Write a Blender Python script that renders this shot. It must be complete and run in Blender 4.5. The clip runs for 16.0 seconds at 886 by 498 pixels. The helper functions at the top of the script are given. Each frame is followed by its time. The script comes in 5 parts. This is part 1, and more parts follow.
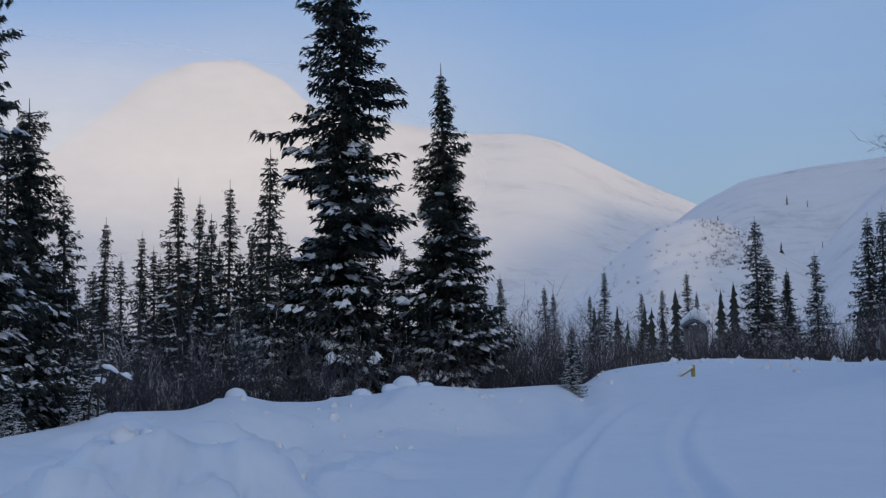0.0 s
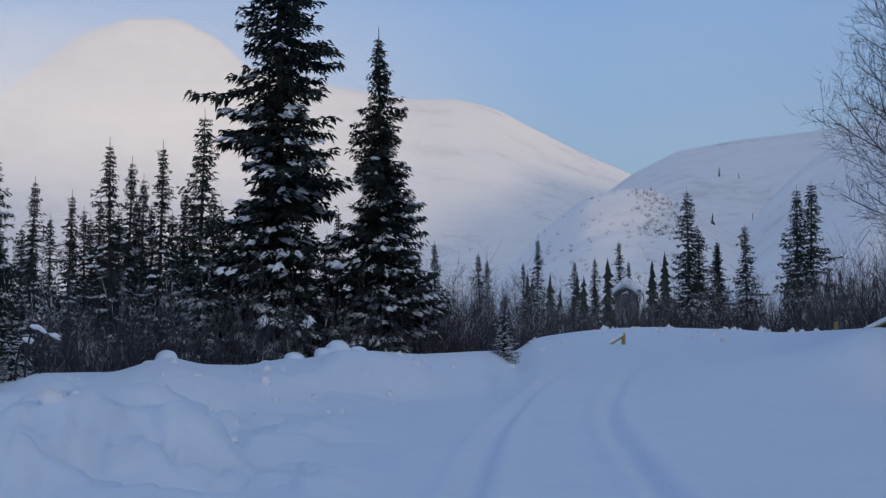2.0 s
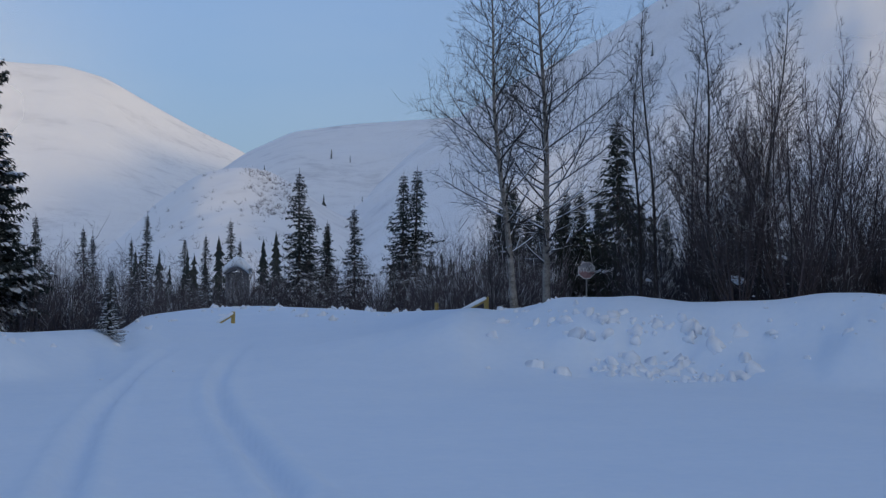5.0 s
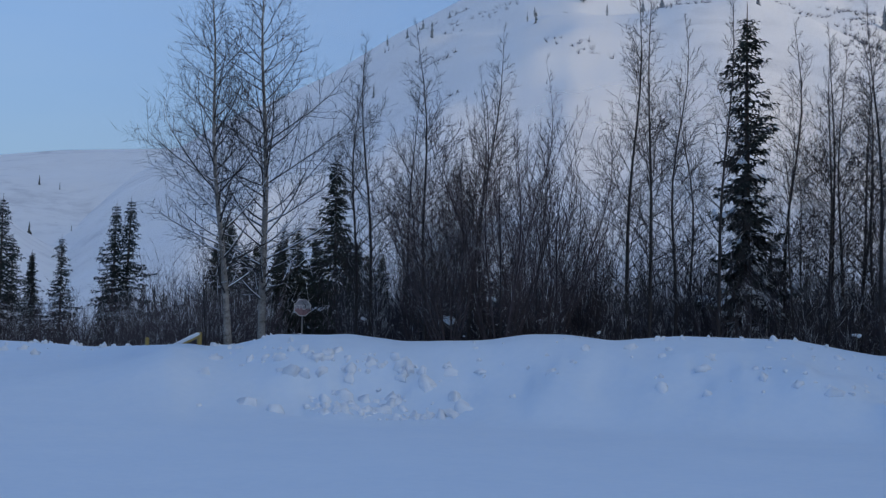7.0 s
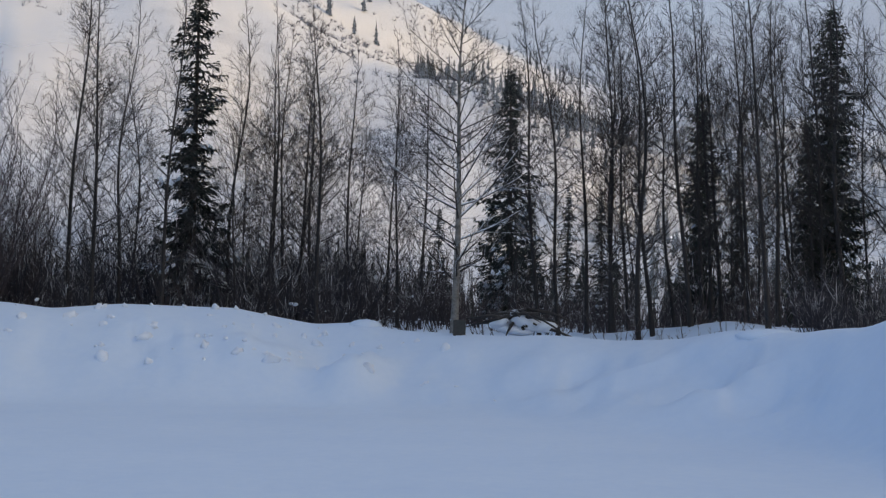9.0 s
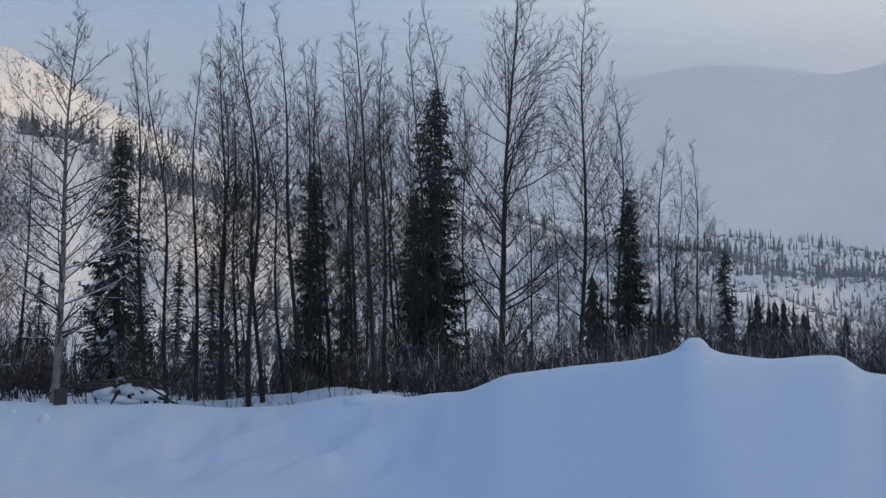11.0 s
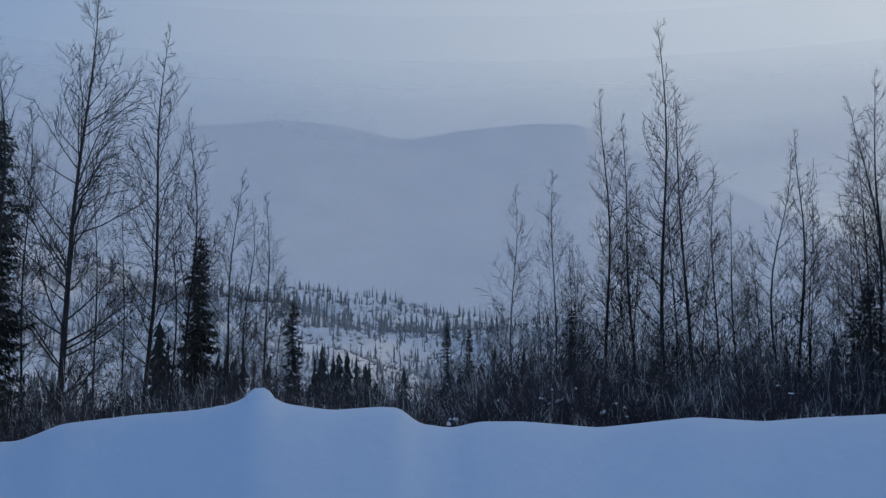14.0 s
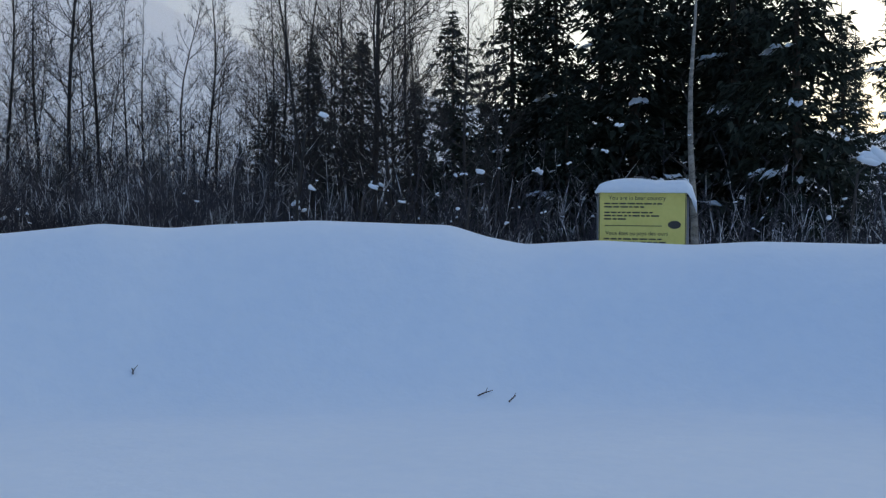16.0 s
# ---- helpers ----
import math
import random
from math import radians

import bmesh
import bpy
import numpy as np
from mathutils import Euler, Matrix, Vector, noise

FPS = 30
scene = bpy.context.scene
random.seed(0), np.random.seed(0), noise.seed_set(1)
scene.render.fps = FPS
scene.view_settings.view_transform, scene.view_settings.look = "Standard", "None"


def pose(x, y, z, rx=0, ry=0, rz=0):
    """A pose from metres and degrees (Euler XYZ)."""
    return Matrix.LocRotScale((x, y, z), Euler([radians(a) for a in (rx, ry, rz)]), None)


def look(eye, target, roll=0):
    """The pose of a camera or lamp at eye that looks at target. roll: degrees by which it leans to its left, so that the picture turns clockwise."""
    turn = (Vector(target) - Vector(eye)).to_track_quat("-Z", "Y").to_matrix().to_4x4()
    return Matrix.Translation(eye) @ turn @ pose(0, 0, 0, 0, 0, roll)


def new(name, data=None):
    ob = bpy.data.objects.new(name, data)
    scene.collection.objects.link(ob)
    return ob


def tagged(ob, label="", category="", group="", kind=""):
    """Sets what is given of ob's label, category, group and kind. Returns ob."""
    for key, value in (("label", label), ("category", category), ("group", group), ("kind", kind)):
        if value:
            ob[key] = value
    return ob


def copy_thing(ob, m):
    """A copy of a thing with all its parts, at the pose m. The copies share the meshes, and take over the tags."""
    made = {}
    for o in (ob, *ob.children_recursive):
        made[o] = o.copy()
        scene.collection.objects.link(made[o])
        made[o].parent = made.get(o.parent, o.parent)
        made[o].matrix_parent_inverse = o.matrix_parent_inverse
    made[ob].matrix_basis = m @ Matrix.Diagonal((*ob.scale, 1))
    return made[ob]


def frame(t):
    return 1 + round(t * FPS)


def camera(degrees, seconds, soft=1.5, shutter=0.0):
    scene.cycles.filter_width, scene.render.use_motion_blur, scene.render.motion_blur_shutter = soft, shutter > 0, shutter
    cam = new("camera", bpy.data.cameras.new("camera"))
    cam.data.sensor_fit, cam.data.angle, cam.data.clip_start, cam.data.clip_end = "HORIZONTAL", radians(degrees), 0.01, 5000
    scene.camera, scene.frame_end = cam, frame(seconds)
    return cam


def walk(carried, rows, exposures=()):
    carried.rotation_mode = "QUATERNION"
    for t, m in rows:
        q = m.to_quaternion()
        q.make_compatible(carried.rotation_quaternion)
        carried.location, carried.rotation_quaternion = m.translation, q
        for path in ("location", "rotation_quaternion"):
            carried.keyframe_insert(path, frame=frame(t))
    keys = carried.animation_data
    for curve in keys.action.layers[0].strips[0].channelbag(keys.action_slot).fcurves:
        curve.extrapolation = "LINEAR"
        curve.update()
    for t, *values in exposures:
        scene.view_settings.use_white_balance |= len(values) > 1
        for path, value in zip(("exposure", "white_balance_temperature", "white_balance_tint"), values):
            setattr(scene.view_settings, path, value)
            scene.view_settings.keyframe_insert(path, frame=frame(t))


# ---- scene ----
EYE = 1.35
cam = camera(39.34, 16.0, soft=1.35)


def aim(yaw, pitch, roll):
    """A camera pose at the standpoint: yaw clockwise from +Y, pitch upwards, roll."""
    a, b = radians(yaw), radians(pitch)
    eye = Vector((0, 0, EYE))
    return look(eye, eye + Vector((math.sin(a) * math.cos(b), math.cos(a) * math.cos(b), math.sin(b))), roll)


ROWS = [
    (0.0, 0.34, 5.38, -0.98), (0.5, 1.03, 5.27, -0.94), (1.0, 1.73, 4.98, -0.75), (1.5, 2.50, 4.36, -0.36),
    (2.0, 3.35, 3.75, -0.21), (2.5, 4.35, 3.20, -0.06), (3.0, 7.14, 2.74, -0.36), (3.5, 9.17, 2.37, -0.39),
    (4.0, 11.49, 2.16, -0.24), (4.5, 17.32, 2.38, -0.44), (4.7, 18.99, 2.52, -0.18), (6.8, 32.93, 4.54, 1.01),
    (7.0, 34.21, 4.64, 1.07), (7.5, 39.10, 4.85, 1.27), (8.0, 46.38, 4.59, 1.18), (8.5, 54.27, 4.19, 1.16),
    (9.0, 59.53, 3.63, 1.04), (9.5, 62.33, 3.03, 0.89), (10.0, 65.87, 2.65, 0.52), (10.2, 68.27, 3.56, 0.50),
    (12.3, 86.87, 9.30, 0.29), (12.5, 87.59, 9.42, 0.44), (13.0, 89.36, 9.50, 0.21), (13.5, 93.00, 9.36, 0.00),
    (14.0, 97.16, 9.24, 0.20), (14.5, 103.11, 8.94, -0.14), (15.0, 110.08, 6.01, 0.44), (15.5, 115.26, 1.87, -0.10),
    (16.0, 124.01, 0.34, -0.26)]
walk(cam, [(t, aim(y, p, r)) for t, y, p, r in ROWS],
     [(0.0, -0.26, 6500, 9), (3.0, -0.28, 6350, 9), (4.5, -0.27, 6350, 8), (7.5, -0.17, 5980, 6), (8.5, 0.1, 7250, 8), (10.0, 0.18, 8000, 8),
      (12.5, -0.33, 6350, 5), (14.5, -0.42, 6250, 5), (15.4, -0.2, 6250, 3), (16.0, 0.16, 7150, 4)])

# ---- sky and sun: a low sun behind a ridge, the place itself in blue shade ----
SUN_AZ, SUN_EL = 160.0, 4.0
world = bpy.data.worlds.new("world")
scene.world = world
world.use_nodes = True
wn, wl = world.node_tree.nodes, world.node_tree.links
sky = wn.new("ShaderNodeTexSky")
sky.sky_type, sky.sun_disc = "NISHITA", False
sky.sun_elevation, sky.sun_rotation = radians(SUN_EL), radians(SUN_AZ)
sky.ozone_density, sky.dust_density = 4.0, 2.5
wn["Background"].inputs["Strength"].default_value = 0.15
wl.new(sky.outputs["Color"], wn["Background"].inputs["Color"])
# a thin veil of cloud over the clear sky: pale towards the horizon, deep blue overhead
w_tc, w_sep, w_ramp = wn.new("ShaderNodeTexCoord"), wn.new("ShaderNodeSeparateXYZ"), wn.new("ShaderNodeValToRGB")
wl.new(w_tc.outputs["Generated"], w_sep.inputs[0])
wl.new(w_sep.outputs["Z"], w_ramp.inputs["Fac"])
stops = [(0.0, (0.42, 0.46, 0.56)), (0.14, (0.36, 0.44, 0.60)), (0.24, (0.31, 0.42, 0.67)), (0.37, (0.23, 0.37, 0.68)), (0.8, (0.10, 0.21, 0.47))]
while len(w_ramp.color_ramp.elements) < len(stops):
    w_ramp.color_ramp.elements.new(0.5)
for el, (pos, col) in zip(w_ramp.color_ramp.elements, stops):
    el.position, el.color = pos, (*col, 1)
w_map, w_noise, w_cr, w_mix = wn.new("ShaderNodeMapping"), wn.new("ShaderNodeTexNoise"), wn.new("ShaderNodeValToRGB"), wn.new("ShaderNodeMix")
w_map.inputs["Scale"].default_value = (1, 1, 3.5)
w_noise.inputs["Scale"].default_value, w_noise.inputs["Detail"].default_value = 2.2, 5
wl.new(w_tc.outputs["Generated"], w_map.inputs["Vector"])
wl.new(w_map.outputs["Vector"], w_noise.inputs["Vector"])
wl.new(w_noise.outputs["Fac"], w_cr.inputs["Fac"])
w_cr.color_ramp.elements[0].position, w_cr.color_ramp.elements[1].position = 0.42, 0.75
w_cr.color_ramp.elements[1].color = (0.55, 0.55, 0.55, 1)
w_mix.data_type = "RGBA"
wl.new(w_cr.outputs["Color"], w_mix.inputs[0])
wl.new(w_ramp.outputs["Color"], w_mix.inputs[6])
w_mix.inputs[7].default_value = (0.46, 0.51, 0.62, 1)
# the cloud glows towards the hidden sun
w_dot, w_near, w_glow = wn.new("ShaderNodeVectorMath"), wn.new("ShaderNodeMapRange"), wn.new("ShaderNodeMix")
w_dot.operation = "DOT_PRODUCT"
w_dot.inputs[1].default_value = (math.sin(radians(SUN_AZ)), math.cos(radians(SUN_AZ)), math.sin(radians(SUN_EL)))
wl.new(w_tc.outputs["Generated"], w_dot.inputs[0])
wl.new(w_dot.outputs["Value"], w_near.inputs["Value"])
w_near.interpolation_type = "SMOOTHSTEP"
w_near.inputs["From Min"].default_value, w_near.inputs["From Max"].default_value = -0.16, 0.88
w_near.inputs["To Max"].default_value = 0.95
w_glow.data_type = "RGBA"
wl.new(w_near.outputs["Result"], w_glow.inputs[0])
wl.new(w_mix.outputs[2], w_glow.inputs[6])
w_glow.inputs[7].default_value = (0.98, 0.92, 0.84, 1)
veil, w_add = wn.new("ShaderNodeBackground"), wn.new("ShaderNodeAddShader")
veil.inputs["Strength"].default_value = 0.75
wl.new(w_glow.outputs[2], veil.inputs["Color"])
wl.new(wn["Background"].outputs[0], w_add.inputs[0])
wl.new(veil.outputs[0], w_add.inputs[1])
wl.new(w_add.outputs[0], wn["World Output"].inputs["Surface"])
lamp = bpy.data.lights.new("sun", "SUN")
lamp.energy, lamp.angle, lamp.color = 2.2, radians(4), (1.0, 0.71, 0.38)
sun = new("sun", lamp)
_a, _e = radians(SUN_AZ), radians(SUN_EL)
sun.matrix_world = look((0, 0, 0), (-math.sin(_a) * math.cos(_e), -math.cos(_a) * math.cos(_e), -math.sin(_e)))


# ---- materials ----
def node_mat(name):
    m = bpy.data.materials.new(name)
    m.use_nodes = True
    nt = m.node_tree
    return m, nt.nodes, nt.links, nt.nodes["Principled BSDF"]


def noise_tex(n, l, scale, detail=6.0, kind="Object", stretch=(1, 1, 1), rough=0.6):
    tc, mp, tx = n.new("ShaderNodeTexCoord"), n.new("ShaderNodeMapping"), n.new("ShaderNodeTexNoise")
    mp.inputs["Scale"].default_value = stretch
    tx.inputs["Scale"].default_value, tx.inputs["Detail"].default_value = scale, detail
    tx.inputs["Roughness"].default_value = rough
    l.new(tc.outputs[kind], mp.inputs["Vector"])
    l.new(mp.outputs["Vector"], tx.inputs["Vector"])
    return tx


def ramp(n, l, source, stops):
    r = n.new("ShaderNodeValToRGB")
    while len(r.color_ramp.elements) < len(stops):
        r.color_ramp.elements.new(0.5)
    for e, (p, c) in zip(r.color_ramp.elements, stops):
        e.position, e.color = p, (*c, 1)
    l.new(source, r.inputs["Fac"])
    return r


def surface(name, stops, scale=4.0, rough=0.8, bump=0.3, dist=0.02, fine=6.0, stretch=(1, 1, 1), per_object=0.0, metal=0.0, dusted=None):
    """Two scales of colour variation, with a fine relief."""
    m, n, l, b = node_mat(name)
    big = noise_tex(n, l, scale, 5, stretch=stretch)
    small = noise_tex(n, l, scale * fine, 6, stretch=stretch)
    mix = n.new("ShaderNodeMath")
    mix.operation = "MULTIPLY_ADD"
    mix.inputs[1].default_value = 0.45
    half = n.new("ShaderNodeMath")
    half.operation = "MULTIPLY"
    half.inputs[1].default_value = 0.55
    l.new(big.outputs["Fac"], half.inputs[0])
    l.new(small.outputs["Fac"], mix.inputs[0])
    l.new(half.outputs[0], mix.inputs[2])
    r = ramp(n, l, mix.outputs[0], stops)
    col = r.outputs["Color"]
    if per_object:
        info, hsv, mr = n.new("ShaderNodeObjectInfo"), n.new("ShaderNodeHueSaturation"), n.new("ShaderNodeMapRange")
        mr.inputs["To Min"].default_value, mr.inputs["To Max"].default_value = 1 - per_object, 1 + per_object
        l.new(info.outputs["Random"], mr.inputs["Value"])
        l.new(mr.outputs["Result"], hsv.inputs["Value"])
        l.new(col, hsv.inputs["Color"])
        col = hsv.outputs["Color"]
    if dusted:
        geo, sep, up, patch, amount, cover = (n.new("ShaderNode" + k) for k in ("NewGeometry", "SeparateXYZ", "MapRange", "MapRange", "Math", "Mix"))
        spots = noise_tex(n, l, dusted[1], 4)
        l.new(geo.outputs["Normal"], sep.inputs[0])
        up.inputs["From Min"].default_value, up.inputs["From Max"].default_value = dusted[2], dusted[2] + 0.3
        patch.inputs["From Min"].default_value, patch.inputs["From Max"].default_value = 1 - dusted[0] - 0.06, 1 - dusted[0] + 0.06
        l.new(sep.outputs["Z"], up.inputs["Value"])
        l.new(spots.outputs["Fac"], patch.inputs["Value"])
        amount.operation = "MULTIPLY"
        l.new(up.outputs["Result"], amount.inputs[0])
        l.new(patch.outputs["Result"], amount.inputs[1])
        cover.data_type = "RGBA"
        cover.inputs[7].default_value = (0.80, 0.82, 0.85, 1)
        l.new(amount.outputs[0], cover.inputs[0])
        l.new(col, cover.inputs[6])
        col = cover.outputs[2]
    l.new(col, b.inputs["Base Color"])
    b.inputs["Roughness"].default_value, b.inputs["Metallic"].default_value = rough, metal
    if bump:
        bp = n.new("ShaderNodeBump")
        bp.inputs["Strength"].default_value, bp.inputs["Distance"].default_value = bump, dist
        l.new(mix.outputs[0], bp.inputs["Height"])
        l.new(bp.outputs["Normal"], b.inputs["Normal"])
    return m


# The lot's blue shade is partly put into these two snow colours.
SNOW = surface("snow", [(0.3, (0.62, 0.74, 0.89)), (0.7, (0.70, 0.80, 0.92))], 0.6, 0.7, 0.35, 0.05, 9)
SNOW_LOAD = surface("snow_on_boughs", [(0.3, (0.72, 0.79, 0.88)), (0.7, (0.80, 0.85, 0.92))], 6, 0.75, 0.4, 0.02, 4)
SLOPE = surface("mountain_snow", [(0.34, (0.62, 0.63, 0.66)), (0.46, (0.80, 0.81, 0.83)), (0.7, (0.87, 0.88, 0.89))], 0.008, 0.8, 0.5, 3.0, 7)
NEEDLES = surface("spruce_needles", [(0.3, (0.009, 0.015, 0.014)), (0.55, (0.019, 0.030, 0.025)), (0.8, (0.040, 0.050, 0.036))], 2.2, 0.75, 0.3, 0.02, 8, per_object=0.3, dusted=(0.31, 3.4, 0.5))
NEEDLES_DARK = surface("dark_spruce_needles", [(0.3, (0.008, 0.014, 0.010)), (0.55, (0.018, 0.028, 0.018)), (0.8, (0.038, 0.046, 0.028))], 2.2, 0.8, 0.3, 0.02, 8, per_object=0.3, dusted=(0.30, 3.0, 0.5))
SPRUCE_BARK = surface("spruce_bark", [(0.3, (0.03, 0.024, 0.02)), (0.7, (0.10, 0.08, 0.065))], 6, 0.9, 0.6, 0.02, 5, (1, 1, 0.3))
BARK = surface("aspen_bark", [(0.3, (0.016, 0.014, 0.014)), (0.55, (0.038, 0.033, 0.032)), (0.75, (0.10, 0.09, 0.084))], 5, 0.85, 0.5, 0.01, 6, (1, 1, 0.35), per_object=0.25, dusted=(0.41, 1.2, 0.55))
PALE_BARK = surface("pale_birch_bark", [(0.36, (0.05, 0.043, 0.037)), (0.50, (0.20, 0.185, 0.165)), (0.75, (0.40, 0.38, 0.35))], 3, 0.8, 0.5, 0.01, 7, (1, 1, 2.0), per_object=0.15, dusted=(0.46, 1.0, 0.3))
TWIG = surface("willow_twigs", [(0.3, (0.032, 0.026, 0.029)), (0.7, (0.098, 0.078, 0.082))], 4, 0.85, 0.2, 0.01, 5, per_object=0.3, dusted=(0.43, 1.6, 0.4))
# Copy of the willow twigs darkened and blued to put shade into the colour.
TWIG_SHADED = surface("shaded_willow_twigs", [(0.3, (0.021, 0.020, 0.028)), (0.7, (0.060, 0.055, 0.070))], 4, 0.85, 0.2, 0.01, 5, per_object=0.3, dusted=(0.42, 1.6, 0.4))
FAR_WOOD = surface("far_wood", [(0.35, (0.02, 0.028, 0.024)), (0.7, (0.06, 0.065, 0.055))], 0.05, 0.9, 0, 0.1, 9)
WOOD = surface("weathered_wood", [(0.3, (0.10, 0.105, 0.12)), (0.7, (0.23, 0.235, 0.26))], 3, 0.8, 0.4, 0.01, 8, (1, 1, 0.2))
YELLOW = surface("yellow_paint", [(0.25, (0.30, 0.22, 0.06)), (0.7, (0.44, 0.33, 0.10))], 5, 0.5, 0.15, 0.004, 6)
SIGN_YELLOW = surface("yellow_sign_face", [(0.25, (0.56, 0.49, 0.12)), (0.7, (0.70, 0.62, 0.18))], 2, 0.45, 0.05, 0.002, 9)
SIGN_RED = surface("faded_red_sign_face", [(0.3, (0.26, 0.12, 0.13)), (0.7, (0.37, 0.26, 0.27))], 4, 0.5, 0.05, 0.002, 6)
DARK = surface("dark_lettering", [(0.3, (0.02, 0.02, 0.02)), (0.7, (0.05, 0.05, 0.045))], 9, 0.6, 0, 0.01)
WHITE = surface("white_lettering", [(0.3, (0.6, 0.6, 0.6)), (0.7, (0.8, 0.8, 0.8))], 9, 0.5, 0, 0.01)
FROST = surface("grey_frost", [(0.3, (0.24, 0.24, 0.27)), (0.7, (0.40, 0.41, 0.45))], 8, 0.8, 0.3, 0.002, 5)
STEEL = surface("galvanised_steel", [(0.3, (0.30, 0.31, 0.32)), (0.7, (0.45, 0.46, 0.47))], 7, 0.5, 0.1, 0.003, 5, metal=0.7)


# ---- building helpers ----
class Geo:
    """Collects vertices and faces for one mesh."""

    def __init__(self):
        self.v, self.f = [], []

    def tube(self, pts, radii, sides=4):
        """A tapered limb along the points; a last radius of 0 makes a pointed tip."""
        base, tip = len(self.v), radii[-1] == 0
        last = pts[-1]
        if tip:
            dirs = pts[-1] - pts[-2]
            pts, radii = pts[:-1], radii[:-1]
        for i, (p, r) in enumerate(zip(pts, radii)):
            d = (pts[min(i + 1, len(pts) - 1)] - pts[max(i - 1, 0)]) if len(pts) > 1 else dirs
            d = d.normalized() if d.length > 1e-9 else Vector((0, 0, 1))
            s = d.cross(Vector((0.31, 0.95, 0.05)) if abs(d.y) < 0.9 else Vector((1, 0, 0))).normalized()
            u = s.cross(d)
            for k in range(sides):
                a = 2 * math.pi * k / sides
                self.v.append(p + (s * math.cos(a) + u * math.sin(a)) * r)
        for i in range(len(pts) - 1):
            for k in range(sides):
                a, b = base + i * sides + k, base + i * sides + (k + 1) % sides
                self.f.append((a, b, b + sides, a + sides))
        end = base + (len(pts) - 1) * sides
        if tip:
            self.v.append(last)
            self.f += [(end + k, end + (k + 1) % sides, end + sides) for k in range(sides)]
        else:
            self.f.append(tuple(end + k for k in range(sides)))

    def quad(self, a, b, c, d):
        i = len(self.v)
        self.v += [a, b, c, d]
        self.f.append((i, i + 1, i + 2, i + 3))

    def blob(self, c, ax, ay, az, rings=3, sides=6, wob=0.15, rnd=random):
        """A lumpy closed pad with half axes ax, ay, az (vectors)."""
        base = len(self.v)
        self.v.append(c - az)
        for i in range(1, rings + 1):
            th = -math.pi / 2 + math.pi * i / (rings + 1)
            for k in range(sides):
                ph, w = 2 * math.pi * k / sides, 1 + rnd.uniform(-wob, wob)
                self.v.append(c + (ax * math.cos(ph) + ay * math.sin(ph)) * math.cos(th) * w + az * math.sin(th) * w)
        self.v.append(c + az)
        top = len(self.v) - 1
        for k in range(sides):
            k2 = (k + 1) % sides
            self.f.append((base, base + 1 + k2, base + 1 + k))
            for i in range(rings - 1):
                a = base + 1 + i * sides
                self.f.append((a + k, a + k2, a + sides + k2, a + sides + k))
            a = base + 1 + (rings - 1) * sides
            self.f.append((a + k, a + k2, top))

    def box(self, c, size, rz=0.0, bevel=0.0):
        bm = bmesh.new()
        bmesh.ops.create_cube(bm, size=1)
        bmesh.ops.scale(bm, vec=size, verts=bm.verts)
        if bevel:
            bmesh.ops.bevel(bm, geom=bm.edges[:], offset=bevel, segments=2, affect="EDGES", profile=0.5)
        m = Matrix.Translation(c) @ Matrix.Rotation(rz, 4, "Z")
        base = len(self.v)
        bm.verts.index_update()
        self.v += [m @ v.co for v in bm.verts]
        self.f += [tuple(base + v.index for v in f.verts) for f in bm.faces]
        bm.free()

    def mesh(self, name, mat, smooth=False):
        me = bpy.data.meshes.new(name)
        me.from_pydata([tuple(p) for p in self.v], [], self.f)
        me.materials.append(mat)
        if smooth:
            me.shade_smooth()
        me.update()
        return me


def part(name, geo, mat, parent, label="", smooth=False):
    ob = new(name, geo.mesh(name, mat, smooth))
    ob.parent = parent
    return tagged(ob, label)


def hash2(ix, iy, seed):
    h = np.sin(ix * 127.1 + iy * 311.7 + seed * 74.7) * 43758.5453
    return h - np.floor(h)


def vnoise(x, y, seed=0):
    """Smooth value noise, -1 to 1, on arrays."""
    ix, iy = np.floor(x), np.floor(y)
    fx, fy = x - ix, y - iy
    fx, fy = fx * fx * fx * (fx * (fx * 6 - 15) + 10), fy * fy * fy * (fy * (fy * 6 - 15) + 10)
    a, b = hash2(ix, iy, seed), hash2(ix + 1, iy, seed)
    c, d = hash2(ix, iy + 1, seed), hash2(ix + 1, iy + 1, seed)
    return 2 * ((a * (1 - fx) + b * fx) * (1 - fy) + (c * (1 - fx) + d * fx) * fy) - 1


def fbm(x, y, seed=0, octaves=4, gain=0.5):
    s, a = 0, 1.0
    for o in range(octaves):
        s = s + a * vnoise(x * 2 ** o + 17.3 * o, y * 2 ** o - 9.1 * o, seed + o)
        a *= gain
    return s


def table(az, rows):
    """Interpolates pairs (azimuth, value), slightly rounded."""
    xs, ys = zip(*rows)
    return sum(np.interp(az + d, xs, ys) for d in (-0.35, -0.15, 0, 0.15, 0.35)) / 5


def smooth01(t):
    t = np.clip(t, 0, 1)
    return t * t * (3 - 2 * t)


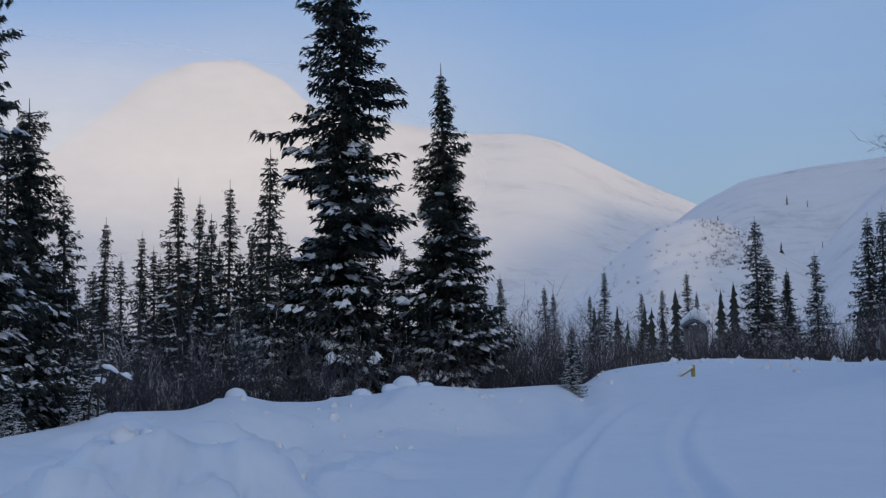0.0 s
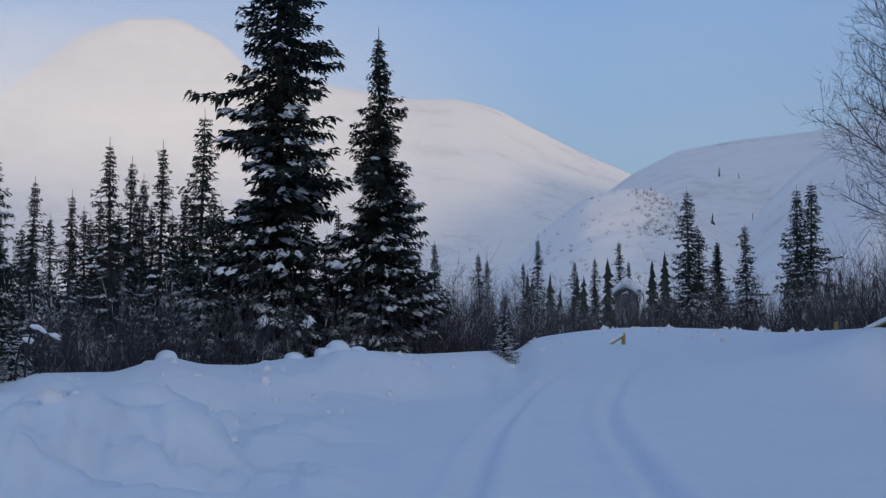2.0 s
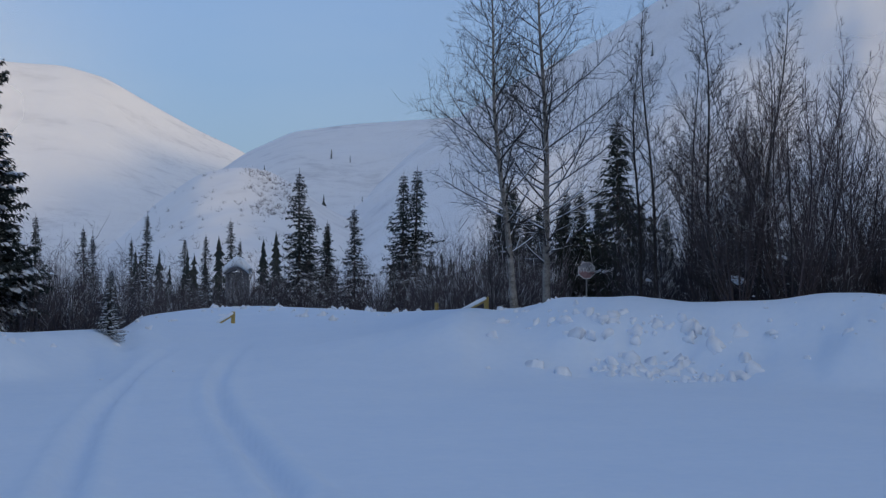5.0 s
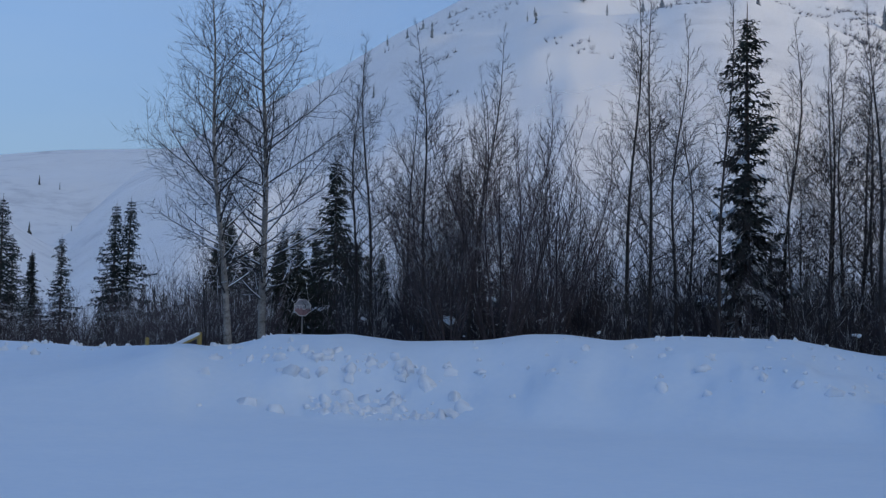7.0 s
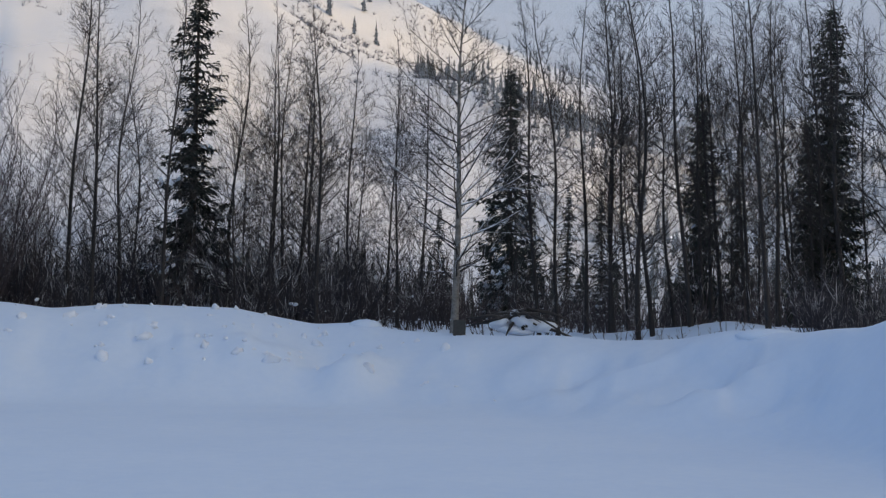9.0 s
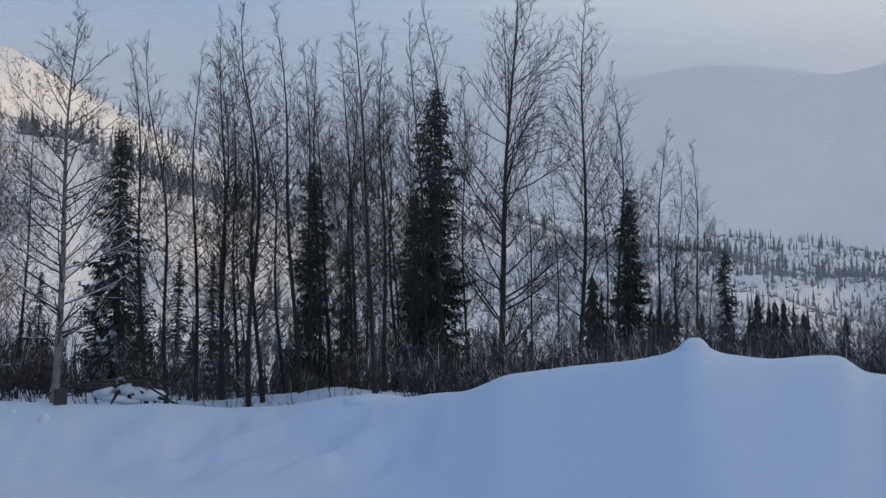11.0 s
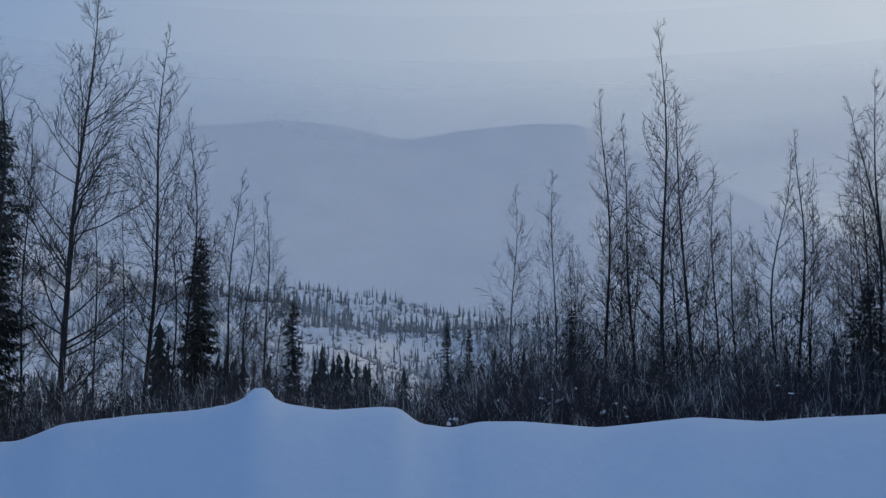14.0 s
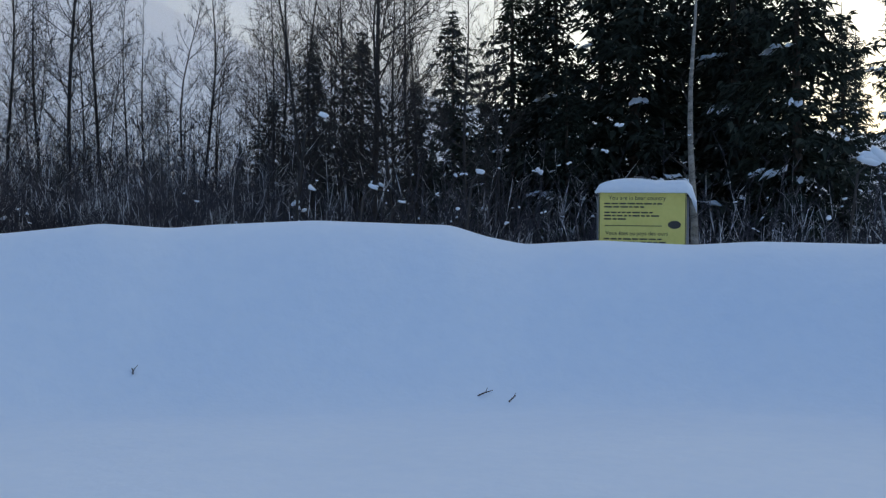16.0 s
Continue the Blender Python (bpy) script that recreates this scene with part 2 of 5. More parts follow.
# ---- the snow-covered ground: a cleared lot, a ploughed bank round it, woods behind ----
CREST = [(-60, -1.5), (-24, -3.0), (-19.3, -2.8), (-16.3, -2.3), (-14.8, -1.8), (-11.4, -1.8), (-10, -1.35), (-9.1, -1.12), (-8.4, -1.3), (-7.6, -1.5),
         (-5.6, -1.55), (-4.3, -1.3), (-3.5, -1.22), (-2.6, -1.25), (-2.0, -0.98), (-1.4, -0.86), (-0.8, -0.9), (-0.3, -0.9), (2.2, -1.1), (5.3, -0.95), (6.8, -0.97),
         (7.3, -0.45), (8, -0.28), (9, -0.15), (10, -0.03), (11.4, 0.07), (13, 0.12), (16.8, -0.03), (18.6, -0.15), (22.6, 0.05), (24.7, -0.22), (26.4, 0.29),
         (30, 0.62), (32.6, 0.35), (36.3, 0.48), (38.2, 0.78), (40, 0.8), (42.1, 0.56), (45, 0.81), (50, 0.74), (52, 0.35)]
CREST_B = [(53.7, 0.06), (55.8, 0.2), (57.4, -0.14), (60, -0.25), (62.6, -0.33), (64.7, -0.24), (67.5, -0.45), (70.4, -0.32),
           (72.6, 0.12), (75.8, 0.02), (78.4, 0.27), (80.2, 1.1), (83.4, 1.53), (86, 1.77), (87.8, 2.12), (88.15, 2.42), (88.8, 2.62), (89.45, 2.42), (89.8, 2.12),
           (92.2, 1.81), (94.2, 1.98), (95.3, 1.96), (96, 1.25), (97.6, 1.02), (98.8, 1.33), (100.8, 1.36), (104.3, 1.08), (108.6, 1.55), (111.6, 1.35),
           (113.6, 1.51), (118.1, 1.7), (121.4, 1.57), (124.4, 1.46), (126, 0.93), (127.8, 0.55), (131.2, 0.72), (135.3, 0.48), (138.2, 0.62),
           (143.7, 0.45), (175, 0.4), (300, -1.5)]
CREST_R = [(-60, 18), (-20, 19), (-9, 24), (0, 27), (6, 31), (8.5, 44), (12, 50), (18, 44), (22, 32), (27, 28), (35, 26), (55, 25), (60, 24), (70, 22),
           (76, 19), (80, 16), (88, 13.5), (100, 13), (300, 13)]
FOOT_R = [(-60, 9), (-20, 9.5), (-11, 12), (-5, 17), (3, 22), (5.5, 24), (8, 15), (13, 12), (18, 14), (23, 21), (35, 21.5), (55, 20.5), (62, 19), (70, 16),
          (80, 12.6), (90, 10.8), (300, 10.4)]


def ground_z(az, r):
    """Height of the snow at an azimuth (degrees) and a distance from the standpoint; arrays or numbers."""
    az, r = np.asarray(az, float), np.asarray(r, float)
    az = (az + 60) % 360 - 60
    x, y = r * np.sin(np.radians(az)), r * np.cos(np.radians(az))
    rc, rf = table(az, CREST_R), table(az, FOOT_R)
    zc = EYE + rc * np.tan(np.radians(table(az, CREST + CREST_B)))
    up = smooth01((r - rf) / (rc - rf))
    rough = np.clip(up * 1.6, 0, 1) * np.clip((rc - 0.3 - r) / 3.0, 0, 1)
    bank = zc * (0.25 * up + 0.75 * up ** 1.3)
    road = smooth01((az - 6) / 2.5) * smooth01((23 - az) / 4)
    rough = rough * (1 - 0.8 * road)
    bank = bank + rough * ((0.10 + 0.06 * smooth01((7 - az) / 6)) * fbm(x * 0.45, y * 0.45, 3) + 0.16 * np.clip(0.25 - np.abs(fbm(x * 0.33, y * 0.33, 14, 3)), 0, 1) * 4 * smooth01((az - 22) / 6) * smooth01((86 - az) / 8) + 0.045 * fbm(x * 1.9, y * 1.9, 8, 3))
    step = 2.4 * fbm(x * 0.36, y * 0.36, 17, 3)
    step = np.floor(step) + smooth01((step - np.floor(step) - 0.35) / 0.3)
    bank = bank + rough * 0.21 * step * (smooth01((az - 22) / 6) * smooth01((84 - az) / 8) + 0.7 * smooth01((7 - az) / 6))
    past = np.clip((r - rc) / 3.5, 0, 1)
    back = zc - (0.45 + 0.25 * zc) * smooth01(past)
    back = back + smooth01((r - rc - 3) / 90) * (0.7 - back) + 0.12 * smooth01((r - rc - 1) / 5) * fbm(x * 0.3, y * 0.3, 5)
    low = EYE + r * np.tan(np.radians(table(az, CREST + CREST_B))) - 0.12 - 0.01 * (r - rc)
    back = np.where((r > rc + 1.5) & (r < 110), np.minimum(back, low), back)
    wood = smooth01((az - 54) / 3) * smooth01((79 - az) / 3) * smooth01((r - rc - 2.5) / 3) * smooth01((60 - r) / 14)
    floor = EYE + r * np.tan(np.radians(table(az, CREST + CREST_B) + 0.12 + 0.45 * fbm(x * 0.16, y * 0.16, 91, 3)))
    back = back + wood * (floor - back)
    z = np.where(r < rc, bank, back)
    z = z + 0.018 * fbm(x * 0.35, y * 0.35, 21, 3) * (1 - up)
    chop = 2.6 * fbm(x * 0.55, y * 0.55, 27, 4)
    chop = np.floor(chop) + smooth01((chop - np.floor(chop) - 0.38) / 0.24)
    z = z + 0.13 * chop * smooth01((r - 8.5) / 2.5) * smooth01((2 - az) / 7) * (1 - up) * smooth01((az + 50) / 10)
    # single mounds and drifts: azimuth, distance, height, width
    for ma, mr, mh, mw in ((-10.0, 11.6, 0.55, 0.7), (-13.5, 12.6, 0.55, 0.8), (-7.5, 12.6, 0.42, 0.6), (-4.0, 16.0, 0.34, 0.7), (-17, 10.5, 0.45, 0.6),
                           (20.5, 27.0, 0.42, 2.4), (23.0, 25.5, 0.24, 1.6), (51.5, 22.4, 0.42, 0.9), (55.2, 21.8, 0.42, 0.55), (56.4, 22.6, 0.35, 0.5), (47, 22.0, 0.2, 0.9), (39.5, 23.0, 0.25, 0.9), (43.5, 22.6, 0.22, 0.7),
                           (69.5, 18.4, 0.2, 1.2), (73.0, 17.4, 0.25, 1.0)):
        mx, my = mr * math.sin(radians(ma)), mr * math.cos(radians(ma))
        d2 = (x - mx) ** 2 + (y - my) ** 2 + 0.25 * mw * mw * (fbm(x * 0.9, y * 0.9, 61, 3) * 0.8)
        z = z + mh * np.exp(-np.clip(d2, 0, None) / (mw * mw))
    # two wheel ruts that run from the lot out along the road
    for off in (-0.80, 0.80):
        cx = 0.42 + off + 0.105 * y + 0.0011 * y * y + 0.007 * np.clip(y - 16, 0, 14) ** 2
        d = x - cx
        on = smooth01((y - 1) / 3) * smooth01((31 - y) / 10)
        z = z + on * (-0.08 * np.exp(-(d / 0.10) ** 6) + 0.05 * np.exp(-((np.abs(d) - 0.24) / 0.10) ** 2))
    return z


def place(az, r, dz=0.0):
    a = radians(az)
    return Vector((r * math.sin(a), r * math.cos(a), float(ground_z(az, r)) + dz))


def sheet(name, z_of, az, rs, mat, wrap=False):
    """A smooth surface over rings of distance and rays of azimuth."""
    A, R = np.meshgrid(az, rs)
    Z = z_of(A, R)
    co = np.stack([R * np.sin(np.radians(A)), R * np.cos(np.radians(A)), Z], -1).reshape(-1, 3)
    n, m = len(az), len(rs)
    i, k = np.meshgrid(np.arange(m - 1), np.arange(n if wrap else n - 1), indexing="ij")
    k2 = (k + 1) % n
    f = np.stack([i * n + k, (i + 1) * n + k, (i + 1) * n + k2, i * n + k2], -1).reshape(-1, 4).tolist()
    if wrap:
        f.append(list(range(n)))  # closed in the middle
    me = bpy.data.meshes.new(name)
    me.from_pydata(co.tolist(), [], f)
    me.materials.append(mat)
    me.shade_smooth()
    me.update()
    return new(name, me)


az_fine = np.concatenate([np.arange(-24, 148, 0.28), np.arange(148, 336, 2.0)])
r_rows = np.concatenate([np.array([0.004]), np.geomspace(0.3, 9, 26), np.geomspace(9.15, 36, 104), np.geomspace(36.4, 62, 30), np.geomspace(64, 4200, 34)])
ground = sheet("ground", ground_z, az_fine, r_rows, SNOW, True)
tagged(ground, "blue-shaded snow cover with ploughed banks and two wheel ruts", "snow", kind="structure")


# ---- hills and mountains ----
def massif(name, ridge, r0, r1, label, amp, seed, curve=1.3, step=0.4, mat=None):
    """A mountain whose ridge follows the pairs (azimuth, elevation) at the distance r1, rising from r0."""
    lo, hi = ridge[0][0], ridge[-1][0]
    az = np.arange(lo, hi + 0.01, step)
    rs = np.concatenate([np.linspace(r0, r1, 48), np.linspace(r1 * 1.03, r1 * 1.6, 10)])

    def z_of(A, R):
        x, y = R * np.sin(np.radians(A)), R * np.cos(np.radians(A))
        t = np.clip((R - r0) / (r1 - r0), 0, 1)
        top = EYE + r1 * np.tan(np.radians(table(A, ridge)))
        z = -4 + (top + 4) * (0.35 * t + 0.65 * t ** curve)
        w = r1 * 0.2
        gully = 1.6 * fbm(x / w, y / w, seed, 6, 0.5)
        z = z + amp * gully * np.sin(np.pi * np.clip(t, 0, 1)) ** 0.7
        over = np.clip((R - r1) / (0.6 * r1), 0, 1)
        return z - over * over * (top + 10) - np.clip((R - r1), 0, 1) * over * 20

    return tagged(sheet(name, z_of, az, rs, mat or SLOPE), label, "mountain", kind="structure"), z_of


massif("mountain", [(-60, 5), (-30, 6.6), (-19.5, 8.1), (-16, 10.7), (-13.2, 13.05), (-11.2, 13.9), (-8.9, 14.05), (-7, 13.2), (-5.5, 11.8), (-1.8, 11.2),
                    (1.7, 10.65), (4, 10.65), (5.8, 10.22), (7.8, 9.15), (9.9, 8.05), (11.7, 7.27), (14, 6), (25, 3)],
       900, 2600, "snow-covered mountain with its summit in warm low sunlight", 5, 31)
_, hill_z = massif("hill", [(4, 1), (7, 3.4), (8.7, 5.0), (11, 6.3), (12, 7.05), (14.2, 8.1), (17, 8.5), (20, 8.72), (23.5, 8.95), (28, 8.6), (36, 8)],
                   420, 1500, "rounded snow-covered hill in blue shade with scattered spruces", 8, 41)
_, knob_z = massif("hill", [(3, 0.6), (6.9, 3.4), (8.15, 4.77), (9.95, 6.07), (11.8, 6.46), (13.1, 6.33), (14.4, 5.6), (15.7, 4.7), (19, 3), (24, 0.8)],
                   260, 700, "low snow-covered knoll with brown brush on it", 4, 43)
_, steep_z = massif("mountain", [(14, 2), (20, 7.5), (23.5, 9.9), (28.9, 12.56), (31.8, 14.4), (35, 16.1), (40, 18), (48, 18), (54, 16), (57, 14.9), (60, 13.9), (67, 11),
                                 (72, 9.6), (80, 8.5), (87, 7.6), (94.5, 6.85), (98.5, 6.2), (105, 5), (118, 2)],
                    130, 1100, "steep snowy mountainside with scattered dark spruces", 13, 47, 1.15)
massif("mountain", [(58, 12), (75, 14), (83, 14.4), (86.6, 14.7), (89.6, 15.05), (92.2, 14.85), (95.3, 14.25), (98.1, 14.7), (101.5, 15), (103.8, 14.9),
                    (105.1, 14), (108.9, 12.5), (111.5, 11.2), (116.5, 9), (125, 7), (146, 5)],
       1300, 2800, "grey misty snow mountain in shade", 10, 53)
# Unseen ridge, placed and shaped to keep the low sun off the lot.
massif("mountain", [(138, 0), (149, 6), (155, 13), (160, 17), (175, 18), (200, 16), (225, 8)], 250, 900, "unseen snowy ridge placed to hide the low sun", 10, 59, step=1.0)


# ---- trees ----
def spruce_model(seed, detail=1.0, snow=0.5, width=0.17, droop=0.35, ragged=0.35, bare_top=0.0, mat=None, spray=1.0, taper=0.85, layer=1.0):
    """A spruce 10 m high: the parts trunk, crown (sprays of needles on drooping boughs) and snow."""
    rnd = random.Random(seed)
    root = new("spruce_tree")
    trunk, crown, load = Geo(), Geo(), Geo()
    bend = [rnd.uniform(-0.06, 0.06) for _ in range(4)]
    axis = lambda h: Vector((bend[0] * math.sin(h * 0.5) + bend[1] * h * 0.1, bend[2] * math.sin(h * 0.4) + bend[3] * h * 0.1, h))
    trunk.tube([axis(h) for h in (-0.6, 0, 1, 2.5, 4, 5.5, 7, 8.5, 9.4, 10)], [0.17, 0.155, 0.13, 0.115, 0.095, 0.075, 0.055, 0.035, 0.02, 0.008], 7)
    lob = [rnd.uniform(0, 6.28) for _ in range(3)]
    h, gap = 0.45, 0.19 * layer / detail ** 0.5
    while h < 9.62:
        k = h / 10
        reach = 10 * width * ((1 - k) ** taper) * (0.55 + 0.45 * min(1, k * 5 + 0.35)) + 0.1
        if k > 0.86:
            reach *= 0.9
        n = rnd.randint(4, 6) + (1 if k < 0.6 else 0)
        a0 = rnd.uniform(0, 6.28)
        for b in range(n):
            a = a0 + 6.283 * b / n + rnd.uniform(-0.45, 0.45)
            lobe = math.sin(h * 2.3 + lob[0] + 1.0 * a) + math.sin(h * 1.1 + lob[1] - 2.0 * a) + 0.7 * math.sin(h * 4.1 + lob[2] + 3.0 * a)
            L = reach * (1 + rnd.uniform(-ragged, ragged * 0.5) + 0.55 * ragged * lobe)
            L = max(L, 0.10)
            fine = min(1.0, (1 - k) * 7 + 0.3)
            if rnd.random() < 0.07 * (1 + ragged):
                L *= 1.3
            if rnd.random() < bare_top and k > 0.8:
                L *= 0.6
            out, side = Vector((math.cos(a), math.sin(a), 0)), Vector((-math.sin(a), math.cos(a), 0))
            dr = droop * (1.15 - k) * rnd.uniform(0.6, 1.3) - 0.25 * max(0, k - 0.75) * 4
            p0 = axis(h)

            def along(s):
                return p0 + out * (L * s) + Vector((0, 0, L * (-dr * 1.3 * s + dr * 0.75 * s * s * s)))

            crown.tube([along(0), along(0.5), along(1)], [0.018 + 0.012 * (1 - k), 0.012, 0.0], 3)
            m = max(6, int(L * 14.5 * detail))
            for j in range(m):
                s = 0.08 + 0.96 * ((j + rnd.random()) / m) ** 0.85
                c = along(min(s, 1.04)) + side * (rnd.uniform(-0.16, 0.16) * L * s) + Vector((0, 0, rnd.uniform(-0.07, 0.05)))
                for sg in (-1, 1):
                    ln = (0.118 + 0.075 * min(L, 1.4) * (1.1 - abs(s - 0.5))) * rnd.uniform(0.6, 1.4) * fine * spray
                    d = (out * rnd.uniform(0.25, 0.95) + side * sg * rnd.uniform(0.2, 1.0) + Vector((0, 0, rnd.uniform(-0.75, 0.25)))).normalized()
                    w = d.cross(Vector((rnd.uniform(-0.7, 0.7), rnd.uniform(-0.7, 0.7), 1))).normalized() * ln * rnd.uniform(0.12, 0.24)
                    i = len(crown.v)
                    mid = c + d * ln * 0.45 + Vector((0, 0, ln * 0.08))
                    crown.v += [c, mid + w, c + d * ln + Vector((0, 0, -ln * rnd.uniform(0.05, 0.3))), mid - w]
                    crown.f += [(i, i + 1, i + 2), (i, i + 2, i + 3)]
            if rnd.random() < snow * max(0.04, 1.35 - 1.75 * k) and L > 0.25:
                for _ in range(int((rnd.uniform(2, 5) + L * 3) * (1.9 - 1.2 * k))):
                    s = rnd.uniform(0.35, 1.0)
                    c = along(s) + side * rnd.uniform(-0.28, 0.28) * L * s + Vector((0, 0, 0.035))
                    ln = rnd.uniform(0.06, 0.19)
                    tang = (out * rnd.uniform(0.5, 1) + side * rnd.uniform(-0.9, 0.9) + Vector((0, 0, -dr * 0.8))).normalized()
                    sd = tang.cross(Vector((0, 0, 1))).normalized() * ln * rnd.uniform(0.35, 0.7)
                    i, drop = len(load.v), Vector((0, 0, -0.035))
                    load.v += [c - tang * ln, c + sd + drop, c + tang * ln * 1.1 + drop, c - sd + drop, c + Vector((0, 0, ln * rnd.uniform(0.2, 0.4)))]
                    load.f += [(i, i + 1, i + 4), (i + 1, i + 2, i + 4), (i + 2, i + 3, i + 4), (i + 3, i, i + 4)]
        h += gap * rnd.uniform(0.7, 1.3) * (1.0 if k < 0.8 else 0.8)
    part("trunk", trunk, SPRUCE_BARK, root, smooth=True)
    part("crown", crown, mat or NEEDLES, root)
    if load.v:
        tagged(part("snow", load, SNOW_LOAD, root, "snow on the boughs", True), kind="stuff")
    return root


def limb(geo, rnd, p, d, L, r, level, depth, up, wild, sides, twigs, load=None):
    """A limb that curves upwards and carries side limbs."""
    n = (4, 2, 1)[level] if depth == 2 else (3, 1)[level]
    pts, q, dd = [p], p.copy(), d.copy()
    for i in range(n):
        dd = (dd + Vector((rnd.uniform(-wild, wild), rnd.uniform(-wild, wild), up * rnd.uniform(0.3, 1.2)))).normalized()
        q = q + dd * (L / n)
        pts.append(q.copy())
    geo.tube(pts, [r * (1 - 0.75 * i / n) for i in range(n)] + [0.0], sides)
    if load is not None and level < 2 and rnd.random() < 0.6:
        high = Vector((0, 0, r * 0.75))
        load.tube([q + high for q in pts], [r * 0.75 * (1 - 0.7 * i / n) for i in range(n)] + [0.0], 4)
    if level >= depth:
        return
    count = max(2, int(twigs[level] * (0.5 + L * 0.5)))
    for c in range(count):
        s = 0.18 + 0.8 * (c + rnd.random()) / count
        i = min(n - 1, int(s * n))
        base = pts[i].lerp(pts[i + 1], s * n - i)
        dirn = (pts[i + 1] - pts[i]).normalized()
        sd = dirn.orthogonal().normalized()
        sd.rotate(Matrix.Rotation(rnd.uniform(0, 6.283), 3, dirn))
        nd = (dirn * rnd.uniform(0.5, 0.9) + sd * rnd.uniform(0.5, 0.9)).normalized()
        limb(geo, rnd, base, nd, L * rnd.uniform(0.35, 0.65) * (1.1 - 0.5 * s), max(0.0056, r * 0.45 * (1 - 0.6 * s)), level + 1, depth, up, wild * 1.2, 3, twigs, load)


def bare_model(name, seed, mat, crown_from=0.25, spread=1.5, n=34, stems=1, lean=0.0, girth=0.085, rise=0.55, twigs=(7, 5, 3), wiggle=0.05, depth=2, snowy=False, up=0.20):
    """A leafless tree 10 m high: the parts trunk and crown."""
    rnd = random.Random(seed)
    root = new(name)
    for st in range(stems):
        trunk, crown, load = Geo(), Geo(), Geo()
        a = 6.283 * st / max(1, stems) + rnd.uniform(-0.5, 0.5)
        ln = lean * (rnd.uniform(0.5, 1.2) if stems > 1 else 1)
        top = 10 * (1 if st == 0 else rnd.uniform(0.72, 1.0))
        ph = [rnd.uniform(0, 6.28) for _ in range(2)]

        def axis(h):
            k = h / 10
            off = ln * (max(k, 0) ** 0.8) * 3.0
            return Vector((math.cos(a) * off + wiggle * 3 * math.sin(h * 0.8 + ph[0]) * k, math.sin(a) * off + wiggle * 3 * math.sin(h * 0.7 + ph[1]) * k, h))

        hs = [-0.5, 0] + [top * i / 11 for i in range(1, 12)]
        trunk.tube([axis(h) for h in hs], [girth * (1.25 if h <= 0 else 1) * max(0.06, 1 - 0.95 * max(h, 0) / top) for h in hs], 6)
        m = int(n / (stems ** 0.6))
        for b in range(m):
            k = crown_from + (0.985 - crown_from) * ((b + rnd.random()) / m)
            h = k * top
            ba = rnd.uniform(0, 6.283)
            prof = min(1.0, 1.7 * (1 - k) + 0.05) ** 0.9 * (0.6 + 0.4 * smooth01((k - crown_from) / 0.3))
            L = max(0.25, spread * prof * rnd.uniform(0.55, 1.15))
            el = rise + rnd.uniform(-0.25, 0.3) + 0.35 * k
            d = Vector((math.cos(ba) * math.cos(el), math.sin(ba) * math.cos(el), math.sin(el)))
            limb(crown, rnd, axis(h), d, L, max(0.0065, girth * 0.34 * (1 - 0.75 * k) * min(1, L)), 0, depth, up, 0.11, 3, twigs, load if snowy and k < 0.42 else None)
        part("trunk", trunk, mat, root, smooth=True)
        part("crown", crown, mat if mat is not PALE_BARK else BARK, root)
        if load.v:
            tagged(part("snow", load, SNOW_LOAD, root, "snow lying along the lower limbs"), kind="stuff")
    return root


def hide_model(root):
    """Takes a model out of the scene once its copies stand."""
    for o in (*root.children_recursive, root):
        bpy.data.objects.remove(o)


SPRUCES = {
    "hero": spruce_model(11, 2.9, 0.8, 0.103, 0.55, 0.5, spray=0.9, taper=0.5, layer=1.05),
    "herob": spruce_model(12, 2.9, 0.8, 0.158, 0.5, 0.45, 0.8, spray=0.9, taper=0.9, layer=1.05),
    "full": spruce_model(13, 1.0, 0.6, 0.135, 0.5, 0.45, spray=1.2, taper=0.8, layer=1.1),
    "slim": spruce_model(14, 1.0, 0.4, 0.095, 0.5, 0.5, 0.5, spray=1.1, taper=0.75, layer=1.1),
    "slimb": spruce_model(15, 1.0, 0.4, 0.085, 0.6, 0.55, 0.6, spray=1.1, taper=0.7, layer=1.1),
    "dark": spruce_model(16, 1.7, 0.5, 0.096, 1.0, 0.6, spray=1.0, taper=0.72, layer=1.2),
    "column": spruce_model(18, 2.0, 0.04, 0.082, 0.8, 0.35, mat=NEEDLES_DARK, spray=1.0, taper=0.5, layer=1.1),
    "broad": spruce_model(19, 1.2, 0.10, 0.15, 0.6, 0.45, mat=NEEDLES_DARK, spray=1.3, taper=0.8, layer=1.15),
    "small": spruce_model(17, 1.0, 1.0, 0.22, 0.4, 0.4, spray=0.85),
}
LABELS = {
    "hero": "tall dark green spruce with snow on its lower boughs", "herob": "tall spruce with a forked thin top and snowy boughs",
    "full": "broad dark green spruce with drooping snowy boughs", "slim": "slim dark spruce with light snow on it",
    "slimb": "narrow ragged dark spruce in a dense stand", "dark": "narrow dark spruce with hanging boughs and little snow",
    "column": "narrow columnar dark spruce with a dense club-shaped top", "broad": "large dark spruce standing against the light",
    "small": "young spruce heavily loaded with snow",
}


